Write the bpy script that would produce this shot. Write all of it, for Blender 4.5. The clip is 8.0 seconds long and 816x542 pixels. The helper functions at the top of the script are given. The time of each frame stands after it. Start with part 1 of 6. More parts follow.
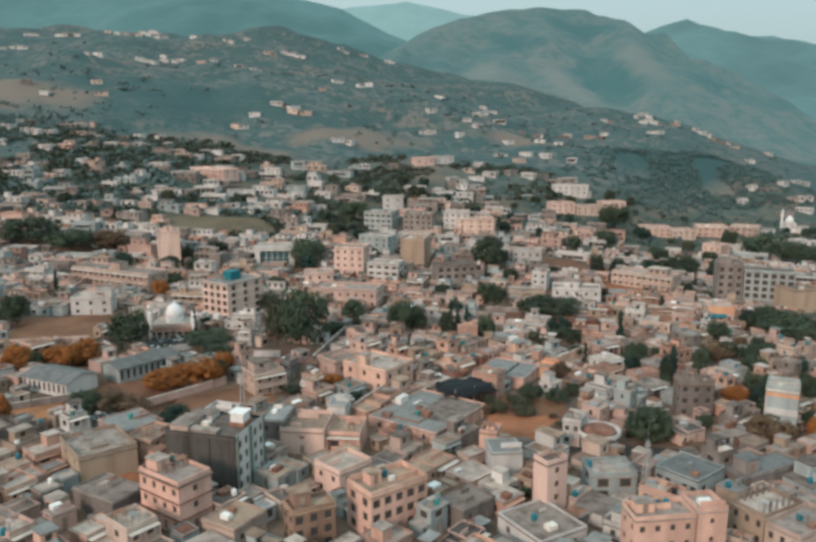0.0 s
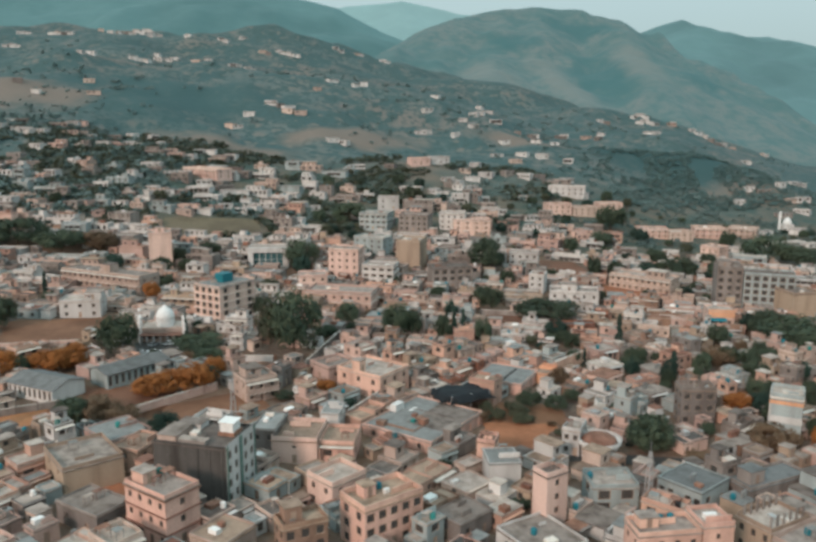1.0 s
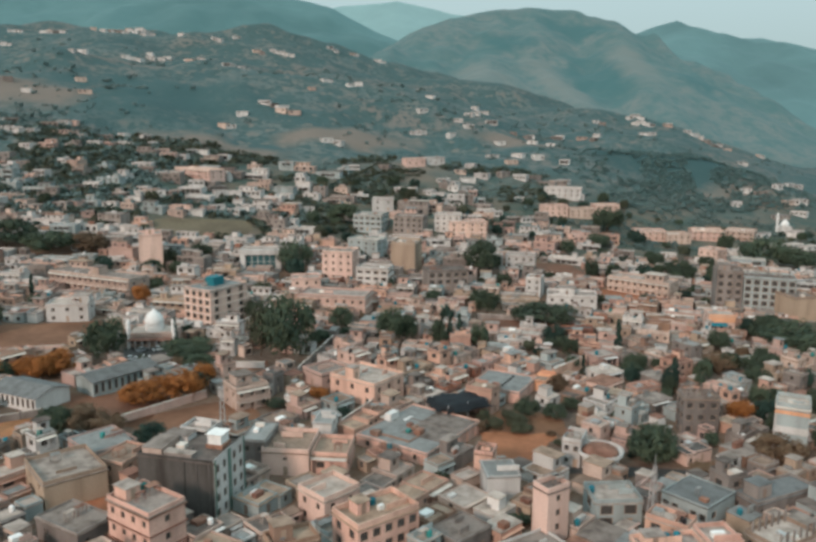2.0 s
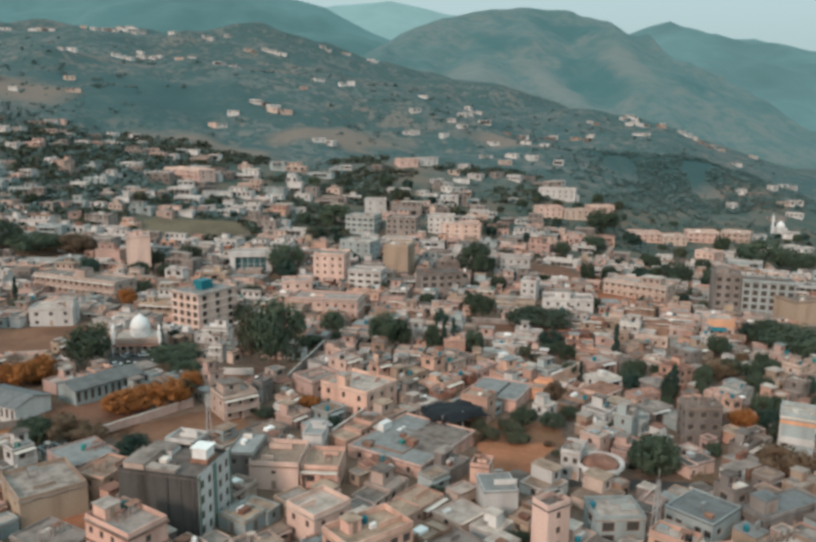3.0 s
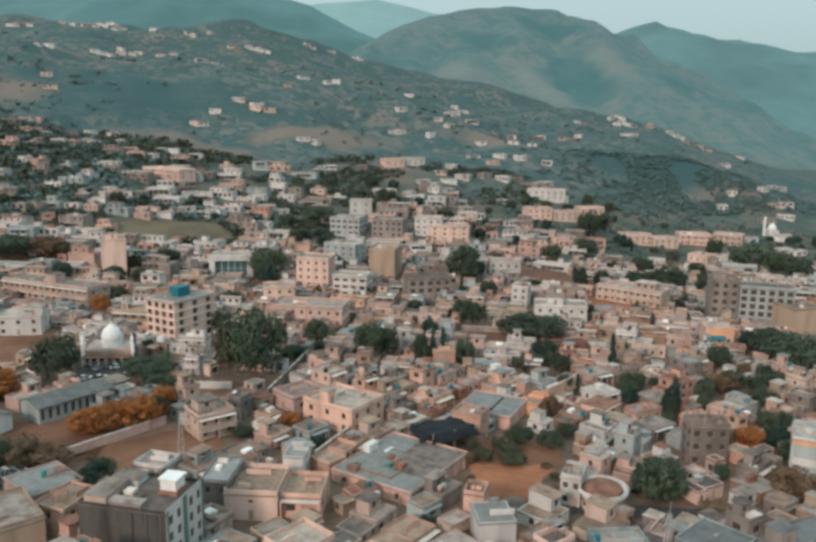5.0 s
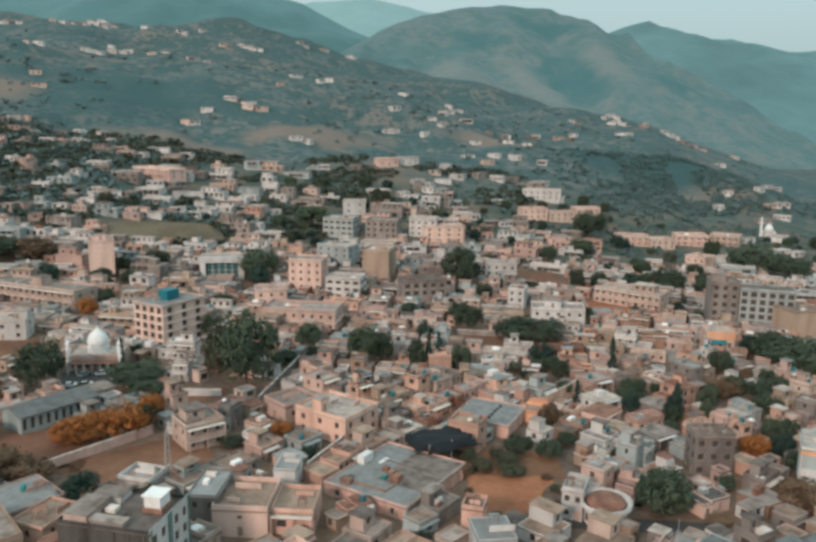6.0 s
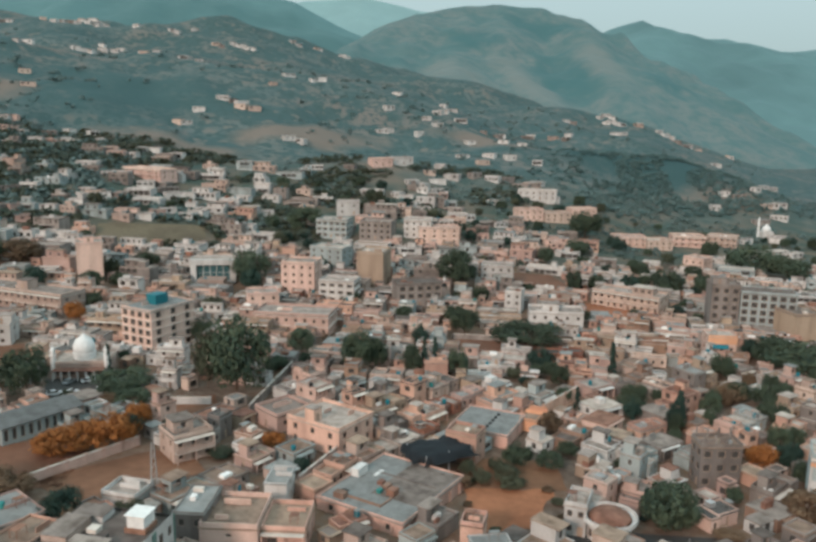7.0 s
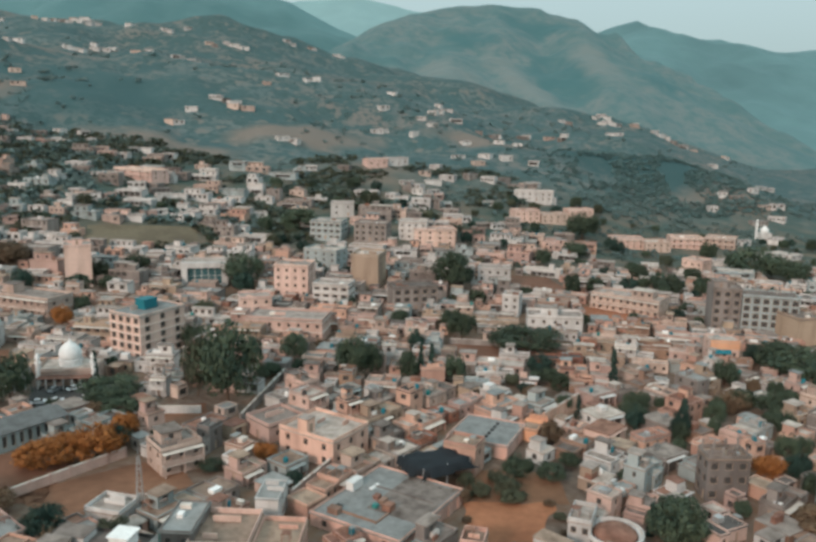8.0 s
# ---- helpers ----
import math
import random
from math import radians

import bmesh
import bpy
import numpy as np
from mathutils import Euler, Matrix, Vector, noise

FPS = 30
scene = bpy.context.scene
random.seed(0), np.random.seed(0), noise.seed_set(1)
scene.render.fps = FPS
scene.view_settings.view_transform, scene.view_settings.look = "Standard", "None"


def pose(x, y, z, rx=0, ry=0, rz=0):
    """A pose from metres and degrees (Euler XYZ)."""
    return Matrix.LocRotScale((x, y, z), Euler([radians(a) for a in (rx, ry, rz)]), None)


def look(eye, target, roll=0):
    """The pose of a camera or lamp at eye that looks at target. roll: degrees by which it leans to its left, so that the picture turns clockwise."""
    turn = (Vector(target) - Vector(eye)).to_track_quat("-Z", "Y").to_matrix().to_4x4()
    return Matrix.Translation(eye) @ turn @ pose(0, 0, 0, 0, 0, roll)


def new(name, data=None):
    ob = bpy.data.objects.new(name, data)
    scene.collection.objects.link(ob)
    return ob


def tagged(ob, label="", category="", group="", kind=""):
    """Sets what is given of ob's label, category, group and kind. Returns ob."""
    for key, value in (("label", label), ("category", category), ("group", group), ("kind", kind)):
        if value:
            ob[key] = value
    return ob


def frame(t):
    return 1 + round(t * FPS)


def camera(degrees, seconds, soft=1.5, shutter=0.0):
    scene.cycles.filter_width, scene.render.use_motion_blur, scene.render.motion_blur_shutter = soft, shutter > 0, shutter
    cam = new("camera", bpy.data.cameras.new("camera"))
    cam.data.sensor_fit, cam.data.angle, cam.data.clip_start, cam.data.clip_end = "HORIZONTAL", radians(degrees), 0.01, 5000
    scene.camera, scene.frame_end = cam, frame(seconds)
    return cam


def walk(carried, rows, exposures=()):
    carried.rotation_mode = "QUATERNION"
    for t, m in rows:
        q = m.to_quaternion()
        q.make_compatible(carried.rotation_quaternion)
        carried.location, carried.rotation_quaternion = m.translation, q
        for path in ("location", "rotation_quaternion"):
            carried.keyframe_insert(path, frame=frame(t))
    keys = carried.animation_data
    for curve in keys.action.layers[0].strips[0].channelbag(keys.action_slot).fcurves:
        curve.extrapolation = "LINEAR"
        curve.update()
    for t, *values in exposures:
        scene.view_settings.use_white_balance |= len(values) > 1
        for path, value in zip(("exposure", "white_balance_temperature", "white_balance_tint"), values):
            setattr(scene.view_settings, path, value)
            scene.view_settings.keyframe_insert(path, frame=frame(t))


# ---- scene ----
cam = camera(54.0, 8.0, soft=3.25)
# seconds, eye x y z, yaw, pitch, roll
PATH = [
    (0.0, 0.00, 0.00, 82.00, 0.000, -11.300, 0.000),
    (0.5, 0.00, 2.57, 82.03, -0.163, -11.312, -0.060),
    (1.0, -0.09, 5.30, 82.03, -0.321, -11.315, -0.165),
    (1.5, -0.20, 8.26, 82.05, -0.486, -11.300, -0.258),
    (3.0, -0.40, 18.08, 82.06, -1.207, -11.311, -0.490),
    (3.5, -0.51, 21.36, 82.06, -1.481, -11.329, -0.553),
    (4.0, -0.61, 24.62, 82.07, -1.738, -11.345, -0.622),
    (4.5, -0.72, 27.83, 82.07, -1.995, -11.358, -0.690),
    (6.0, -1.06, 37.46, 82.02, -2.715, -11.434, -0.835),
    (6.5, -1.14, 40.70, 82.00, -2.940, -11.452, -0.862),
    (7.0, -1.21, 43.92, 81.97, -3.163, -11.460, -0.882),
    (7.5, -1.28, 47.08, 81.93, -3.372, -11.458, -0.911),
    (8.0, -1.33, 50.30, 81.87, -3.561, -11.445, -0.945),
]
walk(cam, [(t, pose(x, y, z, 90 + pitch, roll, yaw)) for t, x, y, z, yaw, pitch, roll in PATH],
     [(0.0, 0.42), (8.0, 0.42)])

# ---- sky and sun: hazy late afternoon, low weak sun behind the camera ----
SUN_UP, SUN_FROM = 26.0, 213.0
world = bpy.data.worlds.new("world")
scene.world = world
world.use_nodes = True
wt = world.node_tree
sky = wt.nodes.new("ShaderNodeTexSky")
sky.sky_type, sky.sun_disc = "NISHITA", False
sky.sun_elevation, sky.sun_rotation = radians(SUN_UP), radians(SUN_FROM)
sky.air_density, sky.dust_density, sky.ozone_density = 1.0, 4.0, 1.5
veil = wt.nodes.new("ShaderNodeMix")
veil.data_type, veil.blend_type = "RGBA", "MIX"
veil.inputs[0].default_value = 0.85
veil.inputs[7].default_value = (4.4, 5.8, 5.95, 1)
wt.links.new(sky.outputs[0], veil.inputs[6])
# an overcast sky is brightest overhead
way, up, lift, bright = [wt.nodes.new("ShaderNode" + k) for k in ("TexCoord", "SeparateXYZ", "MapRange", "Mix")]
lift.inputs[1].default_value, lift.inputs[2].default_value, lift.inputs[3].default_value, lift.inputs[4].default_value = 0.0, 0.8, 0.62, 1.35
bright.data_type, bright.blend_type, bright.inputs[0].default_value = "RGBA", "MULTIPLY", 1.0
wt.links.new(way.outputs["Generated"], up.inputs[0])
wt.links.new(up.outputs[2], lift.inputs[0])
wt.links.new(veil.outputs[2], bright.inputs[6])
wt.links.new(lift.outputs[0], bright.inputs[7])
wt.links.new(bright.outputs[2], wt.nodes["Background"].inputs[0])
wt.nodes["Background"].inputs[1].default_value = 0.119
sun_data = bpy.data.lights.new("sun", "SUN")
sun_data.energy, sun_data.angle, sun_data.color = 1.65, radians(10), (1.0, 0.765, 0.65)
sun = new("sun", sun_data)
sun.matrix_world = look((0, 0, 0), (-math.sin(radians(SUN_FROM)) * math.cos(radians(SUN_UP)), -math.cos(radians(SUN_FROM)) * math.cos(radians(SUN_UP)), -math.sin(radians(SUN_UP))))


# ---- materials ----
def surface(name, colour, rough=0.9, vary=0.25, stain=0.35, grain=3.0, blotch=0.25, streak=False, bump=0.3, metal=0.0, hue=0.010, coords="Object", island=False):
    """A weathered surface: colour shifted from object to object, large stains, fine grain and relief."""
    m = bpy.data.materials.new(name)
    m.use_nodes = True
    t = m.node_tree
    n, link = t.nodes, t.links.new
    bsdf = n["Principled BSDF"]
    bsdf.inputs["Roughness"].default_value, bsdf.inputs["Metallic"].default_value = rough, metal
    bsdf.inputs["Specular IOR Level"].default_value = 0.25
    tex = n.new("ShaderNodeTexCoord")
    info = n.new("ShaderNodeNewGeometry" if island else "ShaderNodeObjectInfo")
    lot = info.outputs["Random Per Island" if island else "Random"]
    big, fine = n.new("ShaderNodeTexNoise"), n.new("ShaderNodeTexNoise")
    big.inputs["Scale"].default_value, big.inputs["Detail"].default_value = blotch, 4
    fine.inputs["Scale"].default_value, fine.inputs["Detail"].default_value = grain, 3
    place = tex.outputs[coords]
    if streak:
        mp = n.new("ShaderNodeMapping")
        mp.inputs["Scale"].default_value = (1, 1, 0.18)
        link(place, mp.inputs[0])
        link(mp.outputs[0], big.inputs[0])
    else:
        link(place, big.inputs[0])
    link(place, fine.inputs[0])
    hsv = n.new("ShaderNodeHueSaturation")
    hsv.inputs["Color"].default_value = (*colour, 1)

    def spread(source, low, high):
        r = n.new("ShaderNodeMapRange")
        r.inputs[3].default_value, r.inputs[4].default_value = low, high
        link(source, r.inputs[0])
        return r.outputs[0]
    link(spread(lot, 0.5 - hue, 0.5 + hue * 0.2), hsv.inputs["Hue"])
    link(spread(lot, 1 - vary, 1 + vary), hsv.inputs["Value"])
    dirt = n.new("ShaderNodeMix")
    dirt.data_type, dirt.blend_type = "RGBA", "MULTIPLY"
    dirt.inputs[7].default_value = (0.45, 0.42, 0.40, 1)
    wear = n.new("ShaderNodeMapRange")
    wear.inputs[1].default_value, wear.inputs[2].default_value, wear.inputs[4].default_value = 0.42, 0.72, stain * 1.6
    link(big.outputs[0], wear.inputs[0])
    link(wear.outputs[0], dirt.inputs[0])
    link(hsv.outputs[0], dirt.inputs[6])
    speck = n.new("ShaderNodeMix")
    speck.data_type, speck.blend_type, speck.inputs[0].default_value = "RGBA", "MULTIPLY", 0.6
    link(dirt.outputs[2], speck.inputs[6])
    link(spread(fine.outputs[0], 0.55, 1.45), speck.inputs[7])
    link(speck.outputs[2], bsdf.inputs["Base Color"])
    if bump:
        b = n.new("ShaderNodeBump")
        b.inputs["Strength"].default_value, b.inputs["Distance"].default_value = bump, 0.08
        link(fine.outputs[0], b.inputs["Height"])
        link(b.outputs[0], bsdf.inputs["Normal"])
    return m


def foliage(name, dark, light, scale=0.5):
    """Leaves: every clump a little different, paler patches across the crown."""
    m = bpy.data.materials.new(name)
    m.use_nodes = True
    t = m.node_tree
    n, link = t.nodes, t.links.new
    bsdf = n["Principled BSDF"]
    bsdf.inputs["Roughness"].default_value = 0.75
    bsdf.inputs["Specular IOR Level"].default_value = 0.2
    geo, tex, info = n.new("ShaderNodeNewGeometry"), n.new("ShaderNodeTexCoord"), n.new("ShaderNodeObjectInfo")
    big = n.new("ShaderNodeTexNoise")
    big.inputs["Scale"].default_value = scale
    link(tex.outputs["Object"], big.inputs[0])
    add = n.new("ShaderNodeMath")
    add.operation = "MULTIPLY_ADD"
    add.inputs[1].default_value, add.inputs[2].default_value = 0.6, -0.1
    link(geo.outputs["Random Per Island"], add.inputs[0])
    both = n.new("ShaderNodeMath")
    link(add.outputs[0], both.inputs[0])
    link(big.outputs[0], both.inputs[1])
    mix = n.new("ShaderNodeMix")
    mix.data_type = "RGBA"
    mix.inputs[6].default_value, mix.inputs[7].default_value = (*dark, 1), (*light, 1)
    cut = n.new("ShaderNodeMapRange")
    cut.inputs[1].default_value, cut.inputs[2].default_value = 0.25, 1.05
    link(both.outputs[0], cut.inputs[0])
    link(cut.outputs[0], mix.inputs[0])
    hsv = n.new("ShaderNodeHueSaturation")
    v = n.new("ShaderNodeMapRange")
    v.inputs[3].default_value, v.inputs[4].default_value = 0.75, 1.25
    link(info.outputs["Random"], v.inputs[0])
    link(v.outputs[0], hsv.inputs["Value"])
    link(mix.outputs[2], hsv.inputs["Color"])
    link(hsv.outputs[0], bsdf.inputs["Base Color"])
    return m


WALL_LOOK = {
    "peach": ("peach_plaster", (0.60, 0.383, 0.295), 0.22, 0.3), "pink": ("pink_plaster", (0.58, 0.41, 0.35), 0.22, 0.3),
    "white": ("white_paint", (0.63, 0.61, 0.59), 0.15, 0.35), "cream": ("cream_plaster", (0.55, 0.425, 0.36), 0.22, 0.35),
    "grey": ("bare_concrete", (0.28, 0.245, 0.225), 0.25, 0.55), "brown": ("brown_plaster", (0.36, 0.235, 0.17), 0.2, 0.4),
    "brick": ("red_brick", (0.33, 0.155, 0.105), 0.2, 0.4), "teal": ("grey_blue_paint", (0.37, 0.42, 0.42), 0.15, 0.35),
    # the two darkest concretes: a low base tone with heavy streaky stains
    "char": ("charcoal_concrete", (0.105, 0.098, 0.092), 0.1, 0.8), "soot": ("mottle_stained_concrete", (0.20, 0.185, 0.175), 0.15, 0.75), "tan": ("tan_plaster", (0.42, 0.32, 0.24), 0.15, 0.35), "orange": ("orange_plaster", (0.74, 0.40, 0.245), 0.1, 0.3), "salmon": ("salmon_plaster", (0.76, 0.495, 0.395), 0.06, 0.42), "rose": ("rose_plaster", (0.77, 0.555, 0.47), 0.05, 0.36),
}
ROOF_LOOK = {
    "concrete": ("roof_concrete", (0.275, 0.228, 0.200), 0.42, 0.65), "pale": ("pale_roof", (0.47, 0.395, 0.345), 0.25, 0.55),
    "sheet": ("sheet_metal", (0.285, 0.285, 0.275), 0.15, 0.4), "dark": ("dark_bitumen_and_shade", (0.10, 0.093, 0.088), 0.3, 0.5),
    "rust": ("rusty_sheet", (0.29, 0.155, 0.11), 0.2, 0.6), "slate": ("grey_sheet", (0.165, 0.17, 0.17), 0.15, 0.4), "tan": ("mud_roof", (0.36, 0.26, 0.195), 0.25, 0.55),
}


def tuned(c, k=0.82):
    """Scaled a little below the clean paint, leaving room for a higher exposure."""
    return tuple(k * v for v in c)


WALL = {k: surface(n, tuned(c), vary=v, stain=w, streak=True) for k, (n, c, v, w) in WALL_LOOK.items()}
ROOF = {k: surface(n, tuned(c), rough=0.6 if k == "sheet" else 0.9, vary=v, stain=w, blotch=0.38, grain=1.2) for k, (n, c, v, w) in ROOF_LOOK.items()}
WALL_MANY = {k: surface(n + "_rows", tuned(c), vary=v * 1.2, stain=w, streak=True, island=True) for k, (n, c, v, w) in WALL_LOOK.items()}
ROOF_MANY = {k: surface(n + "_rows", tuned(c), vary=v, stain=w, blotch=0.38, grain=1.2, island=True) for k, (n, c, v, w) in ROOF_LOOK.items()}
TRIM = surface("pale_trim", (0.62, 0.56, 0.50), vary=0.15, stain=0.3)
FRAME = surface("window_frame_paint", (0.30, 0.22, 0.17), vary=0.3, stain=0.1, bump=0)
METAL = surface("galvanised_steel", (0.45, 0.45, 0.45), rough=0.5, metal=0.6, vary=0.2, stain=0.3, bump=0)
PLASTIC_BLUE = surface("blue_tank_plastic", (0.015, 0.145, 0.19), rough=0.5, vary=0.15, stain=0.1, bump=0)
PLASTIC_GREEN = surface("green_tank_plastic", (0.03, 0.19, 0.18), rough=0.5, vary=0.2, stain=0.1, bump=0)
PLASTIC_BLACK = surface("black_tank_plastic", (0.02, 0.02, 0.022), rough=0.5, vary=0.2, stain=0.1, bump=0)
TANK_WHITE = surface("white_tank_paint", (0.74, 0.73, 0.71), vary=0.05, stain=0.2, bump=0)
BARK = surface("bark", (0.12, 0.085, 0.06), vary=0.2)
GLASS = bpy.data.materials.new("window_glass")
GLASS.use_nodes = True
gb = GLASS.node_tree.nodes["Principled BSDF"]
gb.inputs["Base Color"].default_value, gb.inputs["Roughness"].default_value = (0.065, 0.06, 0.057, 1), 0.25
LEAF = {
    "green": foliage("broad_leaves", (0.024, 0.046, 0.036), (0.070, 0.088, 0.052)),
    "dark": foliage("conifer_needles", (0.014, 0.036, 0.032), (0.036, 0.062, 0.046)),
    "orange": foliage("autumn_leaves", (0.15, 0.055, 0.018), (0.34, 0.135, 0.04)),
    "brown": foliage("dry_leaves", (0.090, 0.060, 0.040), (0.165, 0.112, 0.070)),
    # hill, pine and grove leaves: distance haze painted in as a blue-green tint
    "hill": foliage("hazed_hillside_bushes", (0.086, 0.142, 0.142), (0.122, 0.166, 0.158), 0.01),
    "pine": foliage("hazed_knoll_pines", (0.058, 0.112, 0.114), (0.084, 0.134, 0.130), 0.02),
    "grove": foliage("hazed_grove_leaves", (0.050, 0.082, 0.072), (0.096, 0.120, 0.094)),
    "olive": foliage("olive_scrub", (0.040, 0.055, 0.038), (0.095, 0.098, 0.062)),
}


def patches(n, link, place, colour, spots):
    """Soft-edged patches of soil, wood or painted light and shade laid over a colour: x, y, half-lengths, turn and the
    patch's colour.
    """
    ragged = n.new("ShaderNodeTexNoise")
    ragged.inputs["Scale"].default_value, ragged.inputs["Detail"].default_value = 0.02, 6
    link(place, ragged.inputs[0])
    for x, y, a, b, turn, tint in spots:
        shift, span, cut, mix = n.new("ShaderNodeMapping"), n.new("ShaderNodeVectorMath"), n.new("ShaderNodeMapRange"), n.new("ShaderNodeMix")
        shift.vector_type = "TEXTURE"
        shift.inputs["Location"].default_value, shift.inputs["Rotation"].default_value, shift.inputs["Scale"].default_value = (x, y, 0), (0, 0, radians(turn)), (a, b, 1e6)
        span.operation = "LENGTH"
        add = n.new("ShaderNodeMath")
        add.operation = "MULTIPLY_ADD"
        add.inputs[1].default_value = 2.4
        cut.inputs[1].default_value, cut.inputs[2].default_value, cut.inputs[3].default_value, cut.inputs[4].default_value = 1.75, 2.5, 0.85, 0.0
        mix.data_type = "RGBA"
        mix.inputs[7].default_value = (*tint, 1)
        link(place, shift.inputs[0])
        link(shift.outputs[0], span.inputs[0])
        link(ragged.outputs[0], add.inputs[0])
        link(span.outputs["Value"], add.inputs[2])
        link(add.outputs[0], cut.inputs[0])
        link(cut.outputs[0], mix.inputs[0])
        link(colour, mix.inputs[6])
        colour = mix.outputs[2]
    return colour


def land(name):
    """Earth and streets below, scrub, grass and bare soil on the slopes, with haze painted into the scrub's colour."""
    m = bpy.data.materials.new(name)
    m.use_nodes = True
    t = m.node_tree
    n, link = t.nodes, t.links.new
    bsdf = n["Principled BSDF"]
    bsdf.inputs["Roughness"].default_value = 0.95
    bsdf.inputs["Specular IOR Level"].default_value = 0.1
    geo = n.new("ShaderNodeNewGeometry")
    sep = n.new("ShaderNodeSeparateXYZ")
    link(geo.outputs["Position"], sep.inputs[0])

    def noise_at(scale, detail, low, high):
        a = n.new("ShaderNodeTexNoise")
        a.inputs["Scale"].default_value, a.inputs["Detail"].default_value = scale, detail
        link(geo.outputs["Position"], a.inputs[0])
        r = n.new("ShaderNodeMapRange")
        r.inputs[1].default_value, r.inputs[2].default_value = low, high
        link(a.outputs[0], r.inputs[0])
        return r.outputs[0]

    def blend(f, a, b):
        x = n.new("ShaderNodeMix")
        x.data_type = "RGBA"
        link(f, x.inputs[0])
        for s, v in ((6, a), (7, b)):
            if isinstance(v, tuple):
                x.inputs[s].default_value = (*v, 1)
            else:
                link(v, x.inputs[s])
        return x.outputs[2]
    earth = blend(noise_at(0.035, 5, 0.35, 0.65), (0.085, 0.062, 0.05), (0.185, 0.105, 0.065))
    earth = blend(noise_at(0.5, 3, 0.3, 0.8), earth, (0.18, 0.14, 0.115))
    grove = n.new("ShaderNodeMapRange")
    grove.inputs[1].default_value, grove.inputs[2].default_value = 400, 480
    link(sep.outputs[1], grove.inputs[0])
    earth = blend(grove.outputs[0], earth, blend(noise_at(0.05, 5, 0.42, 0.62), (0.058, 0.082, 0.070), (0.135, 0.112, 0.088)))
    # scrub tones shifted to blue-green: distance haze painted into the base colour
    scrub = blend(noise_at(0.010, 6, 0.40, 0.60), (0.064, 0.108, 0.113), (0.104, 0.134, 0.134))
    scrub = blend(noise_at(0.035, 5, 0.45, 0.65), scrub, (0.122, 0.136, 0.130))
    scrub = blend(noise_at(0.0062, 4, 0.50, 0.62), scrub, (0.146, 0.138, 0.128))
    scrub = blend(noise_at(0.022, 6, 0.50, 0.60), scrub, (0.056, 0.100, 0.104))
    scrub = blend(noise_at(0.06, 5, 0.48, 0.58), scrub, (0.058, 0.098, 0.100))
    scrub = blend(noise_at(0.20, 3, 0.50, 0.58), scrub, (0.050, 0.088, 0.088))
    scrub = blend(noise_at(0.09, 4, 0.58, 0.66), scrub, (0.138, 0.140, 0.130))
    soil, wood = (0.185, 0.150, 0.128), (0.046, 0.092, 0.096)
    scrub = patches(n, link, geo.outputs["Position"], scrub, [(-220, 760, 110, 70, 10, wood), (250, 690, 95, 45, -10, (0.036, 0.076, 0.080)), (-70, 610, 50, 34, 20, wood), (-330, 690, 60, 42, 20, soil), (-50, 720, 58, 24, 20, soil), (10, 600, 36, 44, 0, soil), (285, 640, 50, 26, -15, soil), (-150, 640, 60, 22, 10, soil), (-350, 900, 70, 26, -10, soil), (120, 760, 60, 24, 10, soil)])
    # the haze-tinted scrub takes over with height and distance up the valley
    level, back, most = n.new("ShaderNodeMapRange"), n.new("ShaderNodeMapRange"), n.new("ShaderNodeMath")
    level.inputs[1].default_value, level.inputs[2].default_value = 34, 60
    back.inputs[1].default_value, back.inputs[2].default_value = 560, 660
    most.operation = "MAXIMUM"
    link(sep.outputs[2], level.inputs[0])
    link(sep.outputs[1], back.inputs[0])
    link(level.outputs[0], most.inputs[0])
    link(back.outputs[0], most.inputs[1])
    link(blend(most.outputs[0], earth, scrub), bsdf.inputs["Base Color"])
    return m


LAND = land("earth_and_hazed_scrub")
SOIL = surface("dry_soil", (0.33, 0.145, 0.072), vary=0.1, stain=0.5, blotch=0.08, grain=0.6, coords="Object")
FIELD = surface("brown_field", (0.19, 0.098, 0.058), vary=0.15, stain=0.5, blotch=0.06, grain=0.5)
GRASS = surface("dull_grass", (0.132, 0.108, 0.072), vary=0.1, stain=0.5, blotch=0.05, grain=0.5)
MARBLE = surface("white_dome_plaster", (0.66, 0.66, 0.65), vary=0.03, stain=0.15, blotch=0.8)
ASPHALT = surface("asphalt", (0.06, 0.058, 0.056), vary=0.1, stain=0.3, blotch=0.2)
SHADE_NET = surface("dark_shade_cloth", (0.012, 0.016, 0.02), vary=0.05, stain=0.3, rough=0.8)


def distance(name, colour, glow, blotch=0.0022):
    """Far hills, their haze painted on as an even emissive glow."""
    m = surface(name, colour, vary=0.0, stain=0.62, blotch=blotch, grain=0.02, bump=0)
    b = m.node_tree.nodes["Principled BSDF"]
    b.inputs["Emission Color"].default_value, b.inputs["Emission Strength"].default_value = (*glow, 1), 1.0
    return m


